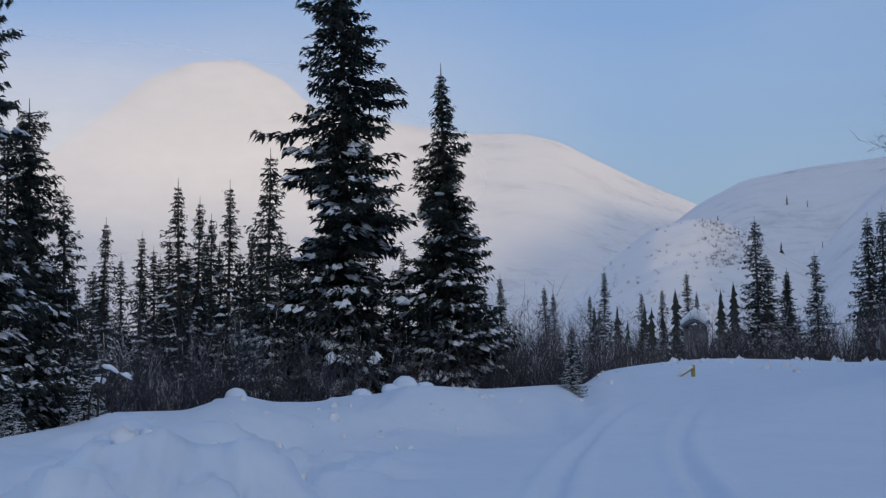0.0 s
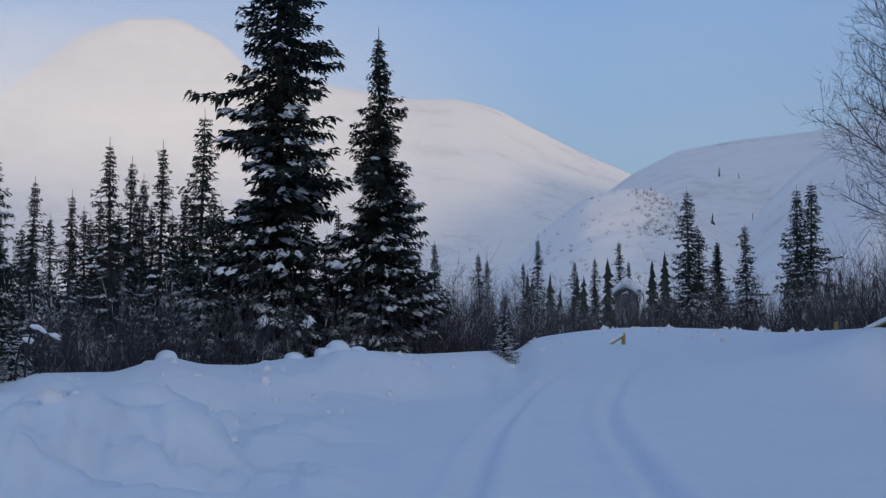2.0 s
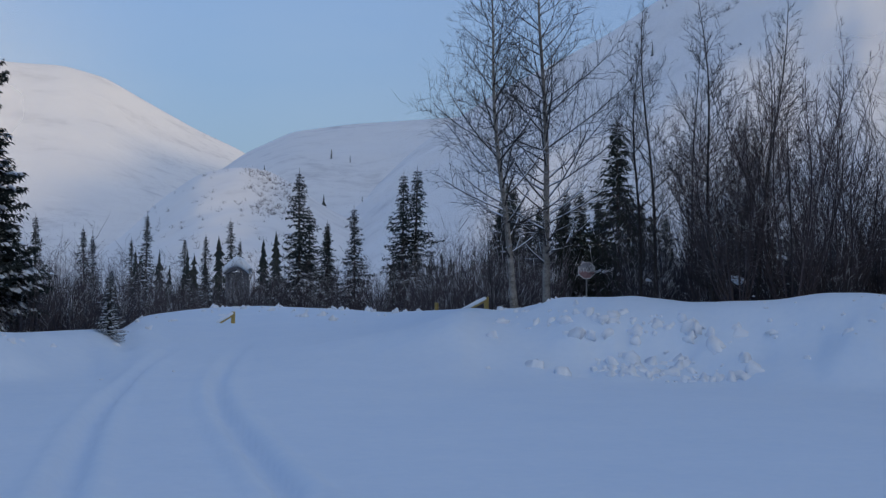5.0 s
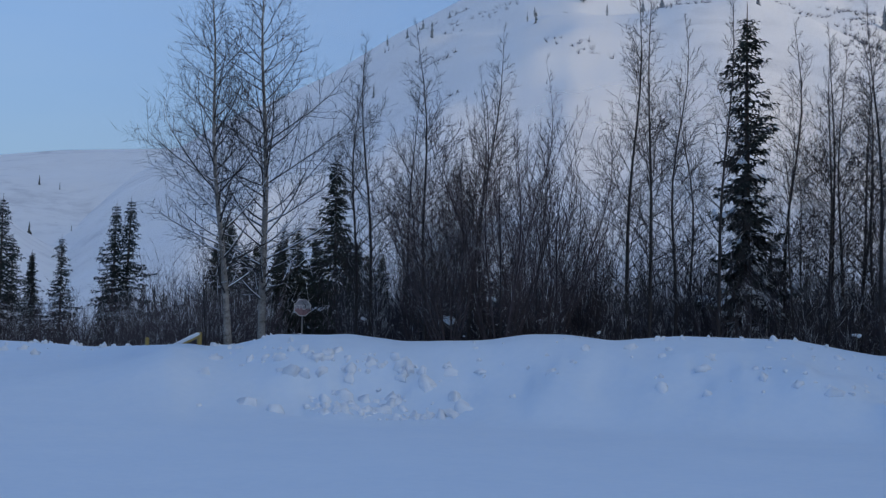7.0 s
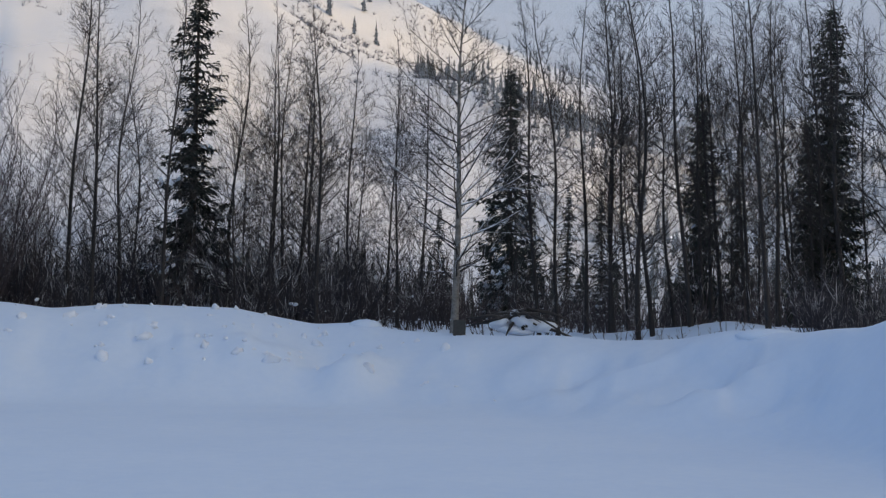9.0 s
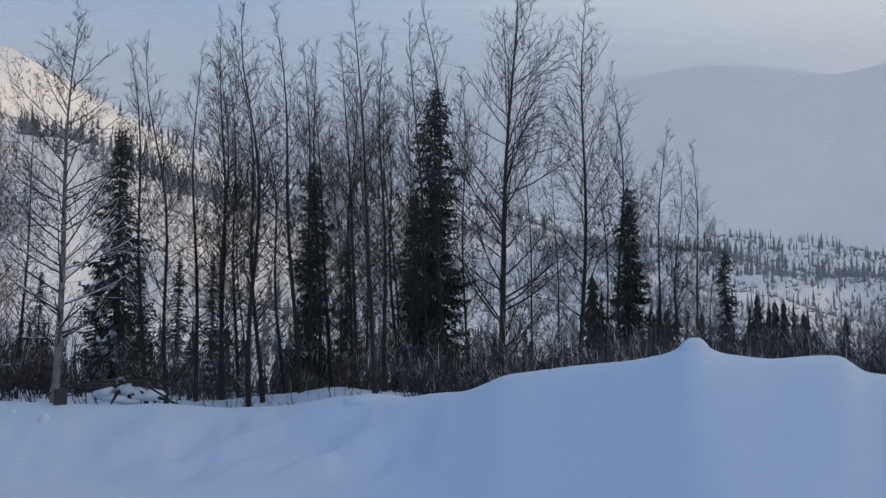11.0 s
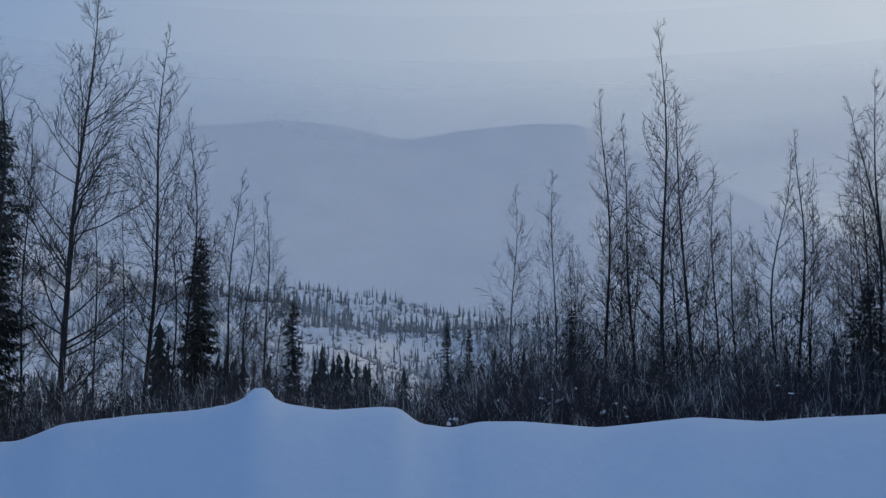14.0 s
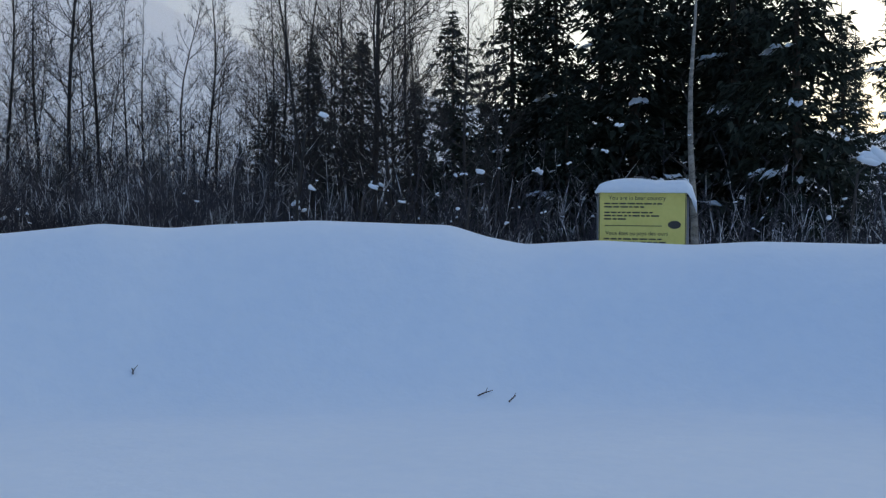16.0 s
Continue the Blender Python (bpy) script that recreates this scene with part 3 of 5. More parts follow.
def plant(model, rows, label, category, group, sink=0.1, turn=0, sway=1.8):
    """Copies of a model at rows of azimuth, distance, the elevation of the top and, for some, the lean in degrees."""
    rnd = random.Random(len(rows) * 7 + turn)
    for az, r, el, *tilt in rows:
        p = place(az, r, -sink)
        h = EYE + r * math.tan(radians(el)) - p.z
        s = h / 10
        lean = tilt[0] if tilt else rnd.gauss(-2.5 if sway > 1 and 62 < az < 78 else 0.0, sway)
        away = Vector((math.sin(radians(az)), math.cos(radians(az)), 0))
        ob = copy_thing(rnd.choice(model) if isinstance(model, list) else model, Matrix.Translation(p) @ Matrix.Rotation(radians(lean), 4, away) @ Matrix.Rotation(rnd.uniform(0, 6.283), 4, "Z"))
        ob.scale = (s * rnd.uniform(0.92, 1.08), s * rnd.uniform(0.92, 1.08), s)
        tagged(ob, label, category, group)


plant(SPRUCES["slimb"], [
    (-15.1, 34.0, 6.86), (-12.8, 37.0, 5.62), (-10.9, 36.0, 7.85), (-10.3, 38.0, 7.09), (7.1, 52.0, 3.18), (11.9, 70.0, 3.19), (5.0, 60.0, 3.67), (5.4, 60.0, 3.35),
    (97.4, 60.0, 6.04), (98.4, 60.0, 5.77)],
    LABELS["slimb"], "spruce tree", "spruces round the lot", sway=0.4)
plant(SPRUCES["hero"], [
    (-21.1, 22.0, 19.49), (-4.4, 34.0, 19.99), (-18.2, 24.0, 11.98)],
    LABELS["hero"], "spruce tree", "spruces round the lot", sway=0.4)
plant(SPRUCES["full"], [
    (-16.7, 26.0, 8.21), (-19.1, 25.0, 10.59), (-15.6, 40.0, 4.72), (-13.3, 41.0, 4.47), (-11.6, 40.0, 5.24), (-9.0, 40.0, 5.50), (-6.4, 40.0, 5.23), (-3.0, 36.0, 7.15),
    (-7.8, 33.0, 10.09), (15.1, 60.0, 4.73), (17.1, 60.0, 4.78), (15.8, 62.0, 3.95), (14.6, 58.0, 6.45), (19.3, 60.0, 6.40), (19.9, 60.0, 6.64), (24.5, 55.0, 5.96),
    (61.7, 42.0, 6.17), (63.6, 42.0, 6.19), (103.1, 24.0, 6.70)],
    LABELS["full"], "spruce tree", "spruces round the lot", sway=0.4)
plant(SPRUCES["herob"], [
    (0.5, 34.0, 13.91)],
    LABELS["herob"], "spruce tree", "spruces round the lot", sway=0.4)
plant(SPRUCES["slim"], [
    (-18.0, 44.0, 5.4), (-17.2, 45.0, 4.6), (-15.0, 46.0, 5.0), (-12.5, 46.0, 5.3), (-10.6, 45.0, 6.2), (-8.2, 45.0, 5.9), (-7.3, 46.0, 6.6), (-5.2, 45.0, 5.6), (-0.6, 42.0, 4.4), (1.8, 44.0, 4.2), (-16.3, 41.0, 4.71), (-14.3, 42.0, 5.23), (-12.2, 43.0, 6.00), (-11.3, 41.0, 5.50), (-9.8, 42.0, 5.75), (-8.6, 42.0, 6.53), (-6.9, 41.0, 6.01), (-5.9, 43.0, 5.48),
    (-2.1, 44.0, 4.66), (-13.5, 36.0, 6.30), (-11.7, 35.0, 8.69), (-9.5, 34.0, 8.63), (-1.6, 37.0, 5.70), (3.0, 44.0, 4.19), (7.7, 55.0, 4.33), (9.4, 62.0, 3.26),
    (10.3, 62.0, 3.41), (11.5, 70.0, 4.14), (15.9, 62.0, 4.10), (20.6, 56.0, 2.79), (18.9, 56.0, 2.30), (65.3, 46.0, 6.60), (66.8, 46.0, 6.61), (59.3, 50.0, 5.74)],
    LABELS["slim"], "spruce tree", "spruces round the lot", sway=0.4)
plant(SPRUCES["small"], [
    (-15.8, 21.0, 1.83), (-18.9, 20.0, 0.51), (6.2, 30.0, 1.75), (7.4, 50.0, 1.11)],
    LABELS["small"], "spruce tree", "spruces round the lot", sway=0.4)
plant(SPRUCES["broad"], [
    (29.3, 46.0, 8.83), (27.5, 50.0, 5.7), (24.2, 50.0, 6.1), (26.9, 50.0, 5.5), (25.2, 52.0, 4.6), (29.9, 50.0, 4.6), (30.8, 52.0, 4.3), (23.8, 54.0, 4.81), (25.7, 56.0, 4.90), (26.6, 53.0, 5.01), (28.4, 54.0, 5.23), (30.2, 52.0, 4.92), (31.4, 54.0, 4.51), (132.8, 22.0, 20.60),
    (140.0, 20.0, 19.0), (137.4, 22.0, 18.47), (127.1, 25.0, 14.16), (129.3, 24.0, 15.33), (135.9, 24.0, 18.58), (122.6, 22.0, 8.41), (138.1, 24.0, 14.92), (129.7, 21.0, 9.10),
    (126.0, 22.0, 7.88), (118.2, 27.0, 10.16), (120.3, 28.0, 10.69), (124.5, 27.0, 11.70), (116.2, 28.0, 7.85)],
    LABELS["broad"], "spruce tree", "spruces round the lot", sway=0.4)
plant(SPRUCES["dark"], [
    (48.0, 33.0, 15.69), (62.6, 40.0, 12.45), (72.9, 37.0, 7.60), (90.3, 40.0, 7.03), (128.4, 25.0, 13.15), (131.3, 23.0, 17.89), (134.3, 25.0, 16.33),
    (142.4, 36.0, 9.96), (144.2, 26.0, 13.0), (142.0, 28.0, 11.0)],
    LABELS["dark"], "spruce tree", "spruces round the lot", sway=0.4)
plant(SPRUCES["column"], [
    (71.3, 36.0, 11.11), (77.0, 34.0, 14.76), (76.1, 34.0, 10.03), (85.9, 34.0, 10.00)],
    LABELS["column"], "spruce tree", "spruces round the lot", sway=0.4)

BARE = {
    "birch": [bare_model("birch_tree", s, PALE_BARK, 0.14, 2.7, 70, girth=0.1, rise=0.36, twigs=(8, 6, 3), snowy=True, up=0.15) for s in (21, 31)],
    "aspen": [bare_model("aspen_tree", s, BARK, 0.12, 1.8, 60, girth=0.062, rise=0.42, twigs=(8, 5, 2), wiggle=w, up=0.16) for s, w in ((22, 0.03), (23, 0.07), (24, 0.05), (28, 0.1), (29, 0.04))],
    "sap": [bare_model("aspen_sapling", s, BARK, 0.10, 1.7, 60, girth=0.043, rise=0.45, twigs=(8, 5, 2), wiggle=0.05, up=0.16) for s in (25, 32)],
    "willow": [bare_model("willow_shrub", s, TWIG, 0.16, 1.7, 150, 16, 1.15, 0.036, 0.75, (7, 5, 2), 0.14, up=0.2) for s in (26, 30)],
    "poplar": [bare_model("poplar_tree", 33, BARK, 0.14, 2.5, 66, girth=0.085, rise=0.38, twigs=(8, 6, 3), wiggle=0.03, up=0.15)],
    "pole": [bare_model("birch_tree", 27, PALE_BARK, 0.3, 1.3, 9, girth=0.125, rise=0.55, twigs=(5, 3, 2))],
}
BARE_LABELS = {
    "birch": "tall leafless birch with pale bark and wide upturned limbs", "aspen": "tall slender leafless aspen with fine upright twigs",
    "sap": "thin leafless aspen sapling among taller trees", "willow": "leafless willow shrub with many fanned brown stems",
    "poplar": "tall leafless poplar with dark bark and wide limbs",
    "pole": "leafless birch with a smooth pale trunk beside the yellow sign",
}

plant(BARE["birch"], [
    (24.5, 29.5, 17.03, -5.0), (26.0, 31.0, 17.94, -0.8), (60.1, 24.6, 17.25)],
    BARE_LABELS["birch"], "tree", "leafless trees", turn=0)
plant(BARE["poplar"], [
    (79.9, 22.0, 20.32), (120.7, 18.5, 20.36)],
    BARE_LABELS["poplar"], "tree", "leafless trees", turn=0)
plant(BARE["sap"], [
    (23.5, 30.0, 5.6, -4.0), (28.3, 34.0, 7.39), (50.1, 31.0, 12.14), (50.6, 33.0, 10.90), (55.6, 34.0, 11.86), (63.0, 30.0, 9.95), (68.7, 33.0, 12.47), (72.8, 34.0, 13.37),
    (75.5, 30.0, 15.78), (81.6, 30.0, 13.50), (82.7, 28.0, 12.24), (84.8, 30.0, 13.06), (89.6, 33.0, 8.41), (100.4, 26.0, 12.32), (102.4, 26.0, 12.91), (101.0, 24.0, 8.28),
    (103.5, 25.0, 9.46), (102.7, 23.0, 10.01), (103.5, 24.0, 9.49), (105.4, 23.0, 10.52), (105.9, 24.0, 11.30), (111.2, 22.0, 9.90), (113.5, 22.0, 10.85), (115.1, 21.0, 11.56),
    (115.9, 21.0, 12.79), (118.7, 20.0, 13.39), (119.5, 21.0, 14.09), (104.0, 21.0, 8.01), (105.8, 22.0, 10.08), (107.3, 20.0, 7.57)],
    BARE_LABELS["sap"], "tree", "leafless trees", turn=0)
plant(BARE["sap"], [
    (108.9, 22.0, 11.67), (110.5, 23.0, 8.64), (111.8, 21.0, 10.18), (113.6, 22.0, 12.23), (115.2, 21.0, 9.43), (116.7, 23.0, 10.70), (118.3, 22.0, 12.71), (119.9, 21.0, 10.16),
    (121.5, 23.0, 11.65), (123.0, 22.0, 13.11), (73.9, 32.0, 14.41), (76.3, 33.0, 15.32), (78.6, 31.0, 15.44)],
    BARE_LABELS["sap"], "tree", "leafless trees", turn=30)
plant(BARE["aspen"], [
    (30.2, 31.0, 13.76), (31.0, 31.0, 14.54), (32.4, 34.0, 12.67), (33.5, 29.0, 14.99), (35.2, 29.5, 14.89), (36.1, 32.0, 12.22), (42.6, 29.0, 16.74), (43.7, 29.0, 16.96),
    (44.8, 31.0, 15.07), (45.6, 33.0, 12.92), (46.7, 30.0, 16.84), (49.6, 34.0, 15.00), (51.7, 34.0, 14.64), (52.7, 35.0, 14.22), (53.5, 33.0, 14.05), (51.5, 32.0, 13.97),
    (52.1, 33.0, 13.75), (52.9, 34.0, 12.53), (53.8, 29.0, 15.58), (55.0, 32.0, 13.37), (56.9, 33.0, 12.16), (57.5, 30.0, 13.57), (58.5, 33.0, 12.96), (64.1, 27.0, 16.03)],
    BARE_LABELS["aspen"], "tree", "leafless trees", turn=0)
plant(BARE["aspen"], [
    (65.0, 27.0, 16.52), (66.2, 28.0, 16.01), (67.4, 28.0, 16.24), (68.1, 30.0, 15.24), (69.2, 27.0, 16.93), (70.2, 30.0, 13.94), (71.4, 28.0, 16.37), (72.3, 30.0, 15.36),
    (73.5, 28.0, 16.75), (74.7, 27.0, 17.17), (75.5, 31.0, 14.72), (67.3, 28.0, 17.65), (68.6, 26.0, 18.53), (70.9, 27.0, 18.15), (71.8, 29.0, 16.51), (73.2, 30.0, 15.62),
    (74.3, 25.0, 19.07), (76.8, 29.0, 17.75), (77.7, 27.0, 18.56), (83.6, 25.0, 19.08), (85.6, 26.0, 15.41), (87.2, 28.0, 12.70), (88.1, 30.0, 11.02), (89.1, 31.0, 11.80)],
    BARE_LABELS["aspen"], "tree", "leafless trees", turn=24)
plant(BARE["aspen"], [
    (104.6, 22.0, 16.49), (106.4, 23.0, 15.18), (107.2, 22.0, 19.45), (107.8, 23.0, 12.57), (108.8, 22.0, 16.72), (109.7, 23.0, 12.78), (110.6, 24.0, 11.59), (112.0, 22.0, 13.27),
    (113.0, 22.0, 14.26), (116.8, 20.0, 15.40), (117.9, 20.0, 16.82), (122.8, 19.0, 16.87), (121.8, 21.0, 15.39), (125.2, 17.0, 14.67), (117.7, 18.0, 16.56), (119.3, 19.0, 15.63),
    (121.6, 18.0, 17.10), (122.9, 19.0, 13.20), (126.6, 19.0, 12.68), (116.2, 19.0, 13.61)],
    BARE_LABELS["aspen"], "tree", "leafless trees", turn=48)
plant(BARE["willow"], [
    (34.6, 28.0, 11.9), (36.9, 28.5, 12.9), (38.9, 29.5, 11.9), (33.2, 31.0, 8.6), (40.6, 32.0, 8.4)],
    BARE_LABELS["willow"], "shrub", "leafless trees", turn=0)
plant(BARE["pole"], [
    (135.5, 14.9, 15.31)],
    BARE_LABELS["pole"], "tree", "leafless trees", turn=0)
for m in (*SPRUCES.values(), *(b for v in BARE.values() for b in v)):
    hide_model(m)


# ---- far woods and brush ----
def conifer_stuff(name, spots, label, category, mat, seed, fine=False):
    """Many small far conifers, each a ragged stack of boughs on a stem, in one mesh."""
    rnd, g = random.Random(seed), Geo()
    for p, h in spots:
        w = h * rnd.uniform(0.11, 0.2)
        g.tube([p + Vector((0, 0, -0.5)), p + Vector((0, 0, h))], [h * 0.016, h * 0.004], 3)
        tiers = 14 if fine else 6 if h < 6 else 8
        for k in range(tiers):
            z0, z1 = 0.06 + 0.9 * k / tiers, 0.06 + 0.9 * (k + 1.5) / tiers
            rr, n, a0, i = w * (1 - z0) ** 0.8 * rnd.uniform(0.6, 1.3), 10 if fine else 6, rnd.uniform(0, 6.28), len(g.v)
            for j in range(n):
                q = rr * (rnd.uniform(0.8, 1.3) if j % 2 else rnd.uniform(0.2, 0.5)) if fine else rr * rnd.uniform(0.45, 1.2)
                a = a0 + j * 6.283 / n
                g.v.append(p + Vector((q * math.cos(a), q * math.sin(a), h * (z0 + rnd.uniform(-0.025, 0.03)))))
            g.v.append(p + Vector((0, 0, h * min(1.0, z1))))
            g.f += [(i + j, i + (j + 1) % n, i + n) for j in range(n)]
    ob = new(name, g.mesh(name, mat))
    return tagged(ob, label, category, kind="stuff")


def slope_spots(z_of, az0, az1, r0, r1, n, h0, h1, seed, patch=0.0, scale=60.0):
    """Places on a slope, in patches."""
    rnd, out, tries = random.Random(seed), [], 0
    while len(out) < n and tries < n * 30:
        tries += 1
        az, r = rnd.uniform(az0, az1), r0 + (r1 - r0) * rnd.random()
        x, y = r * math.sin(radians(az)), r * math.cos(radians(az))
        if float(fbm(np.array([x / scale]), np.array([y / scale]), seed, 3)[0]) < patch:
            continue
        z = float(z_of(np.array([az]), np.array([r]))[0])
        out.append((Vector((x, y, z - 0.3)), rnd.uniform(h0, h1)))
    return out


conifer_stuff("far_woods", slope_spots(steep_z, 62, 112, 230, 800, 850, 4, 10, 71, -0.05, 80), "dark spruce woods on the snowy lower slope", "woods", FAR_WOOD, 1)
conifer_stuff("far_woods", slope_spots(steep_z, 30, 72, 560, 1090, 130, 5, 14, 72, -0.35, 70), "scattered dark spruces on the steep mountainside", "woods", FAR_WOOD, 2)
conifer_stuff("far_woods", slope_spots(hill_z, 11, 34, 480, 1300, 42, 7, 17, 73, -0.6, 50), "scattered spruces on the shaded hill", "woods", FAR_WOOD, 3)
conifer_stuff("far_woods", slope_spots(ground_z, 19, 130, 75, 240, 900, 3, 6.5, 74, -0.3, 30), "distant dark belt of spruces behind the lot", "woods", FAR_WOOD, 4, True)
conifer_stuff("far_woods", slope_spots(ground_z, 84, 132, 42, 72, 260, 2.6, 5.2, 78, -0.5, 12), "dark belt of young spruces behind the thicket", "woods", FAR_WOOD, 6, True)
conifer_stuff("far_woods", slope_spots(ground_z, 30, 80, 48, 78, 300, 2.2, 4.2, 79, -0.5, 12), "dark belt of low spruces behind the aspens", "woods", FAR_WOOD, 7, True)
conifer_stuff("far_woods", slope_spots(ground_z, 7, 20, 90, 300, 80, 3, 7, 75, -0.1, 40), "distant spruces along the valley floor", "woods", FAR_WOOD, 5, True)


conifer_stuff("far_woods", slope_spots(steep_z, 74, 108, 235, 620, 1000, 3, 8, 70, -0.3, 60), "small dark spruces on the wooded slope", "woods", FAR_WOOD, 8)



def belt_spots(n, h0, h1, seed, az0=58.0, az1=112.0, loose=0.55):
    """Places in the wooded belt that runs down along the mountainside, just under its ridge."""
    rnd, out, tries = random.Random(seed), [], 0
    while len(out) < n and tries < n * 40:
        tries += 1
        az, r = rnd.uniform(az0, az1), rnd.uniform(380, 1085)
        x, y = r * math.sin(radians(az)), r * math.cos(radians(az))
        z = float(steep_z(np.array([az]), np.array([r]))[0])
        el = math.degrees(math.atan2(z - EYE, r))
        ragged = 1.1 * float(fbm(np.array([x / 55]), np.array([y / 55]), seed, 3)[0])
        top = float(np.interp(az, (58, 62, 66, 72, 80, 90, 105), (12.9, 11.6, 10.6, 9.5, 8.6, 7.5, 5.2)))
        if abs(el - top + 1.0 - 0.5 * ragged) < loose + 0.7 * max(0.0, ragged):
            out.append((Vector((x, y, z - 0.3)), rnd.uniform(h0, h1)))
    return out


conifer_stuff("far_woods", belt_spots(1500, 5, 12, 66), "dark belt of spruces along the mountainside", "woods", FAR_WOOD, 9)


# low round bushes on the knoll
def bush_stuff(name, spots, label, mat, seed, thick=0.17):
    rnd, g = random.Random(seed), Geo()
    for p, h in spots:
        for _ in range(8):
            a, b = rnd.uniform(0, 6.283), rnd.uniform(0.2, 1.4)
            e = p + Vector((math.cos(a) * math.cos(b), math.sin(a) * math.cos(b), math.sin(b))) * h * rnd.uniform(0.7, 1.2)
            g.tube([p, e], [thick, 0.0], 3)
    return tagged(new(name, g.mesh(name, mat)), label, "brush", kind="stuff")


bush_stuff("far_brush", slope_spots(knob_z, 7.5, 15, 380, 690, 170, 1.2, 3.4, 76, -2.0, 25), "brown brush on the snowy knoll", TWIG, 21, 0.05)
bush_stuff("far_brush", slope_spots(knob_z, 12.2, 14.8, 560, 690, 150, 1.6, 3.8, 68, -2.0, 25), "strip of dark brush on the shoulder of the knoll", TWIG, 25, 0.07)
bush_stuff("far_brush", belt_spots(5200, 2.2, 5.0, 67), "grey-brown brush in the wooded belt", TWIG_SHADED, 26)
bush_stuff("far_brush", slope_spots(steep_z, 33, 60, 450, 1080, 1500, 1.6, 4.0, 65, 0.05, 70), "patches of brush on the steep mountainside", TWIG, 27, 0.1)
bush_stuff("far_brush", slope_spots(steep_z, 74, 106, 235, 560, 2200, 1.6, 3.8, 69, -0.25, 40), "dense brown brush on the wooded slope", TWIG, 23)
bush_stuff("far_brush", slope_spots(steep_z, 52, 80, 270, 720, 2200, 1.4, 3.4, 77, -0.1, 45), "brown brush on the lower mountainside", TWIG, 22)


def brush_stuff(name, spots, label, mat, seed, stems=3.4, thick=1.0):
    """Leafless undergrowth: fanned bent stems that fork into twigs and twiglets, in one mesh."""
    rng = np.random.default_rng(seed)
    P, H = np.array([tuple(p) for p, h in spots]), np.array([h for p, h in spots])
    pick = np.repeat(np.arange(len(P)), rng.poisson(stems, len(P)) + 1)
    n = len(pick)
    a, lean = rng.uniform(0, 2 * np.pi, n), rng.uniform(0.03, 0.6, n)
    hh = H[pick] * rng.uniform(0.45, 1.08, n)
    out = np.stack([np.cos(a), np.sin(a), 0 * a], -1)
    foot = P[pick] + out * rng.uniform(0, 0.15, n)[:, None]
    mid = foot + out * (lean * hh * 0.62)[:, None] + np.array([0, 0, 1.0]) * (hh * 0.5)[:, None]
    tip = foot + out * (lean * hh * rng.uniform(0.7, 1.1, n))[:, None] + np.array([0, 0, 1.0]) * hh[:, None] + rng.normal(0, 0.06, (n, 3)) * hh[:, None]
    rad = rng.uniform(0.008, 0.016, n) * thick
    verts, tris = [], []

    def cones(p, q, r, r2=None):
        """Three-sided tapered twigs from p to q."""
        d = q - p
        d = d / np.maximum(np.linalg.norm(d, axis=1), 1e-6)[:, None]
        s = np.cross(d, np.array([0.36, 0.93, 0.05]))
        s /= np.maximum(np.linalg.norm(s, axis=1), 1e-6)[:, None]
        u, base, m = np.cross(s, d), sum(len(v) for v in verts), len(p)
        ring = lambda c, w: [c + (s * math.cos(t) + u * math.sin(t)) * w[:, None] for t in (0, 2.0944, 4.18879)]
        rows = ring(p, r) + ([q] if r2 is None else ring(q, r2))
        k = len(rows)
        verts.append(np.stack(rows, 1).reshape(-1, 3))
        b = base + np.arange(m)[:, None] * k
        if r2 is None:
            faces = ((0, 1, 3), (1, 2, 3), (2, 0, 3))
        else:
            faces = ((0, 1, 4), (0, 4, 3), (1, 2, 5), (1, 5, 4), (2, 0, 3), (2, 3, 5))
        tris.extend(b + np.array([f]) for f in faces)

    def along(i, s):
        lo, hi = np.clip(s * 2, 0, 1)[:, None], np.clip(s * 2 - 1, 0, 1)[:, None]
        return foot[i] + (mid[i] - foot[i]) * lo + (tip[i] - mid[i]) * hi

    cones(foot, mid, rad, rad * 0.7)
    cones(mid, tip, rad * 0.7)
    i = np.repeat(np.arange(n), 6)
    s = rng.uniform(0.18, 0.97, len(i))
    b, a2 = along(i, s), rng.uniform(0, 2 * np.pi, len(i))
    e = b + np.stack([np.cos(a2) * 0.6, np.sin(a2) * 0.6, rng.uniform(0.25, 1.0, len(i))], -1) * (hh[i] * rng.uniform(0.14, 0.38, len(i)) * (1.15 - 0.6 * s))[:, None]
    cones(b, e, rad[i] * 0.55)
    j = np.repeat(np.arange(len(i)), 1)
    c = b[j] + (e - b)[j] * rng.uniform(0.25, 0.9, len(j))[:, None]
    ln = np.linalg.norm(e - b, axis=1)[j]
    a3 = rng.uniform(0, 2 * np.pi, len(j))
    cones(c, c + np.stack([np.cos(a3) * 0.6, np.sin(a3) * 0.6, rng.uniform(0.1, 0.8, len(j))], -1) * (ln * rng.uniform(0.3, 0.6, len(j)))[:, None], rad[i][j] * 0.45)
    v, f = np.concatenate(verts), np.concatenate(tris)
    me = bpy.data.meshes.new(name)
    me.vertices.add(len(v))
    me.vertices.foreach_set("co", v.ravel())
    me.loops.add(f.size)
    me.loops.foreach_set("vertex_index", f.ravel().astype(np.int32))
    me.polygons.add(len(f))
    me.polygons.foreach_set("loop_start", np.arange(0, f.size, 3, dtype=np.int32))
    me.update(calc_edges=True)
    me.materials.append(mat)
    return tagged(new(name, me), label, "brush", kind="stuff")


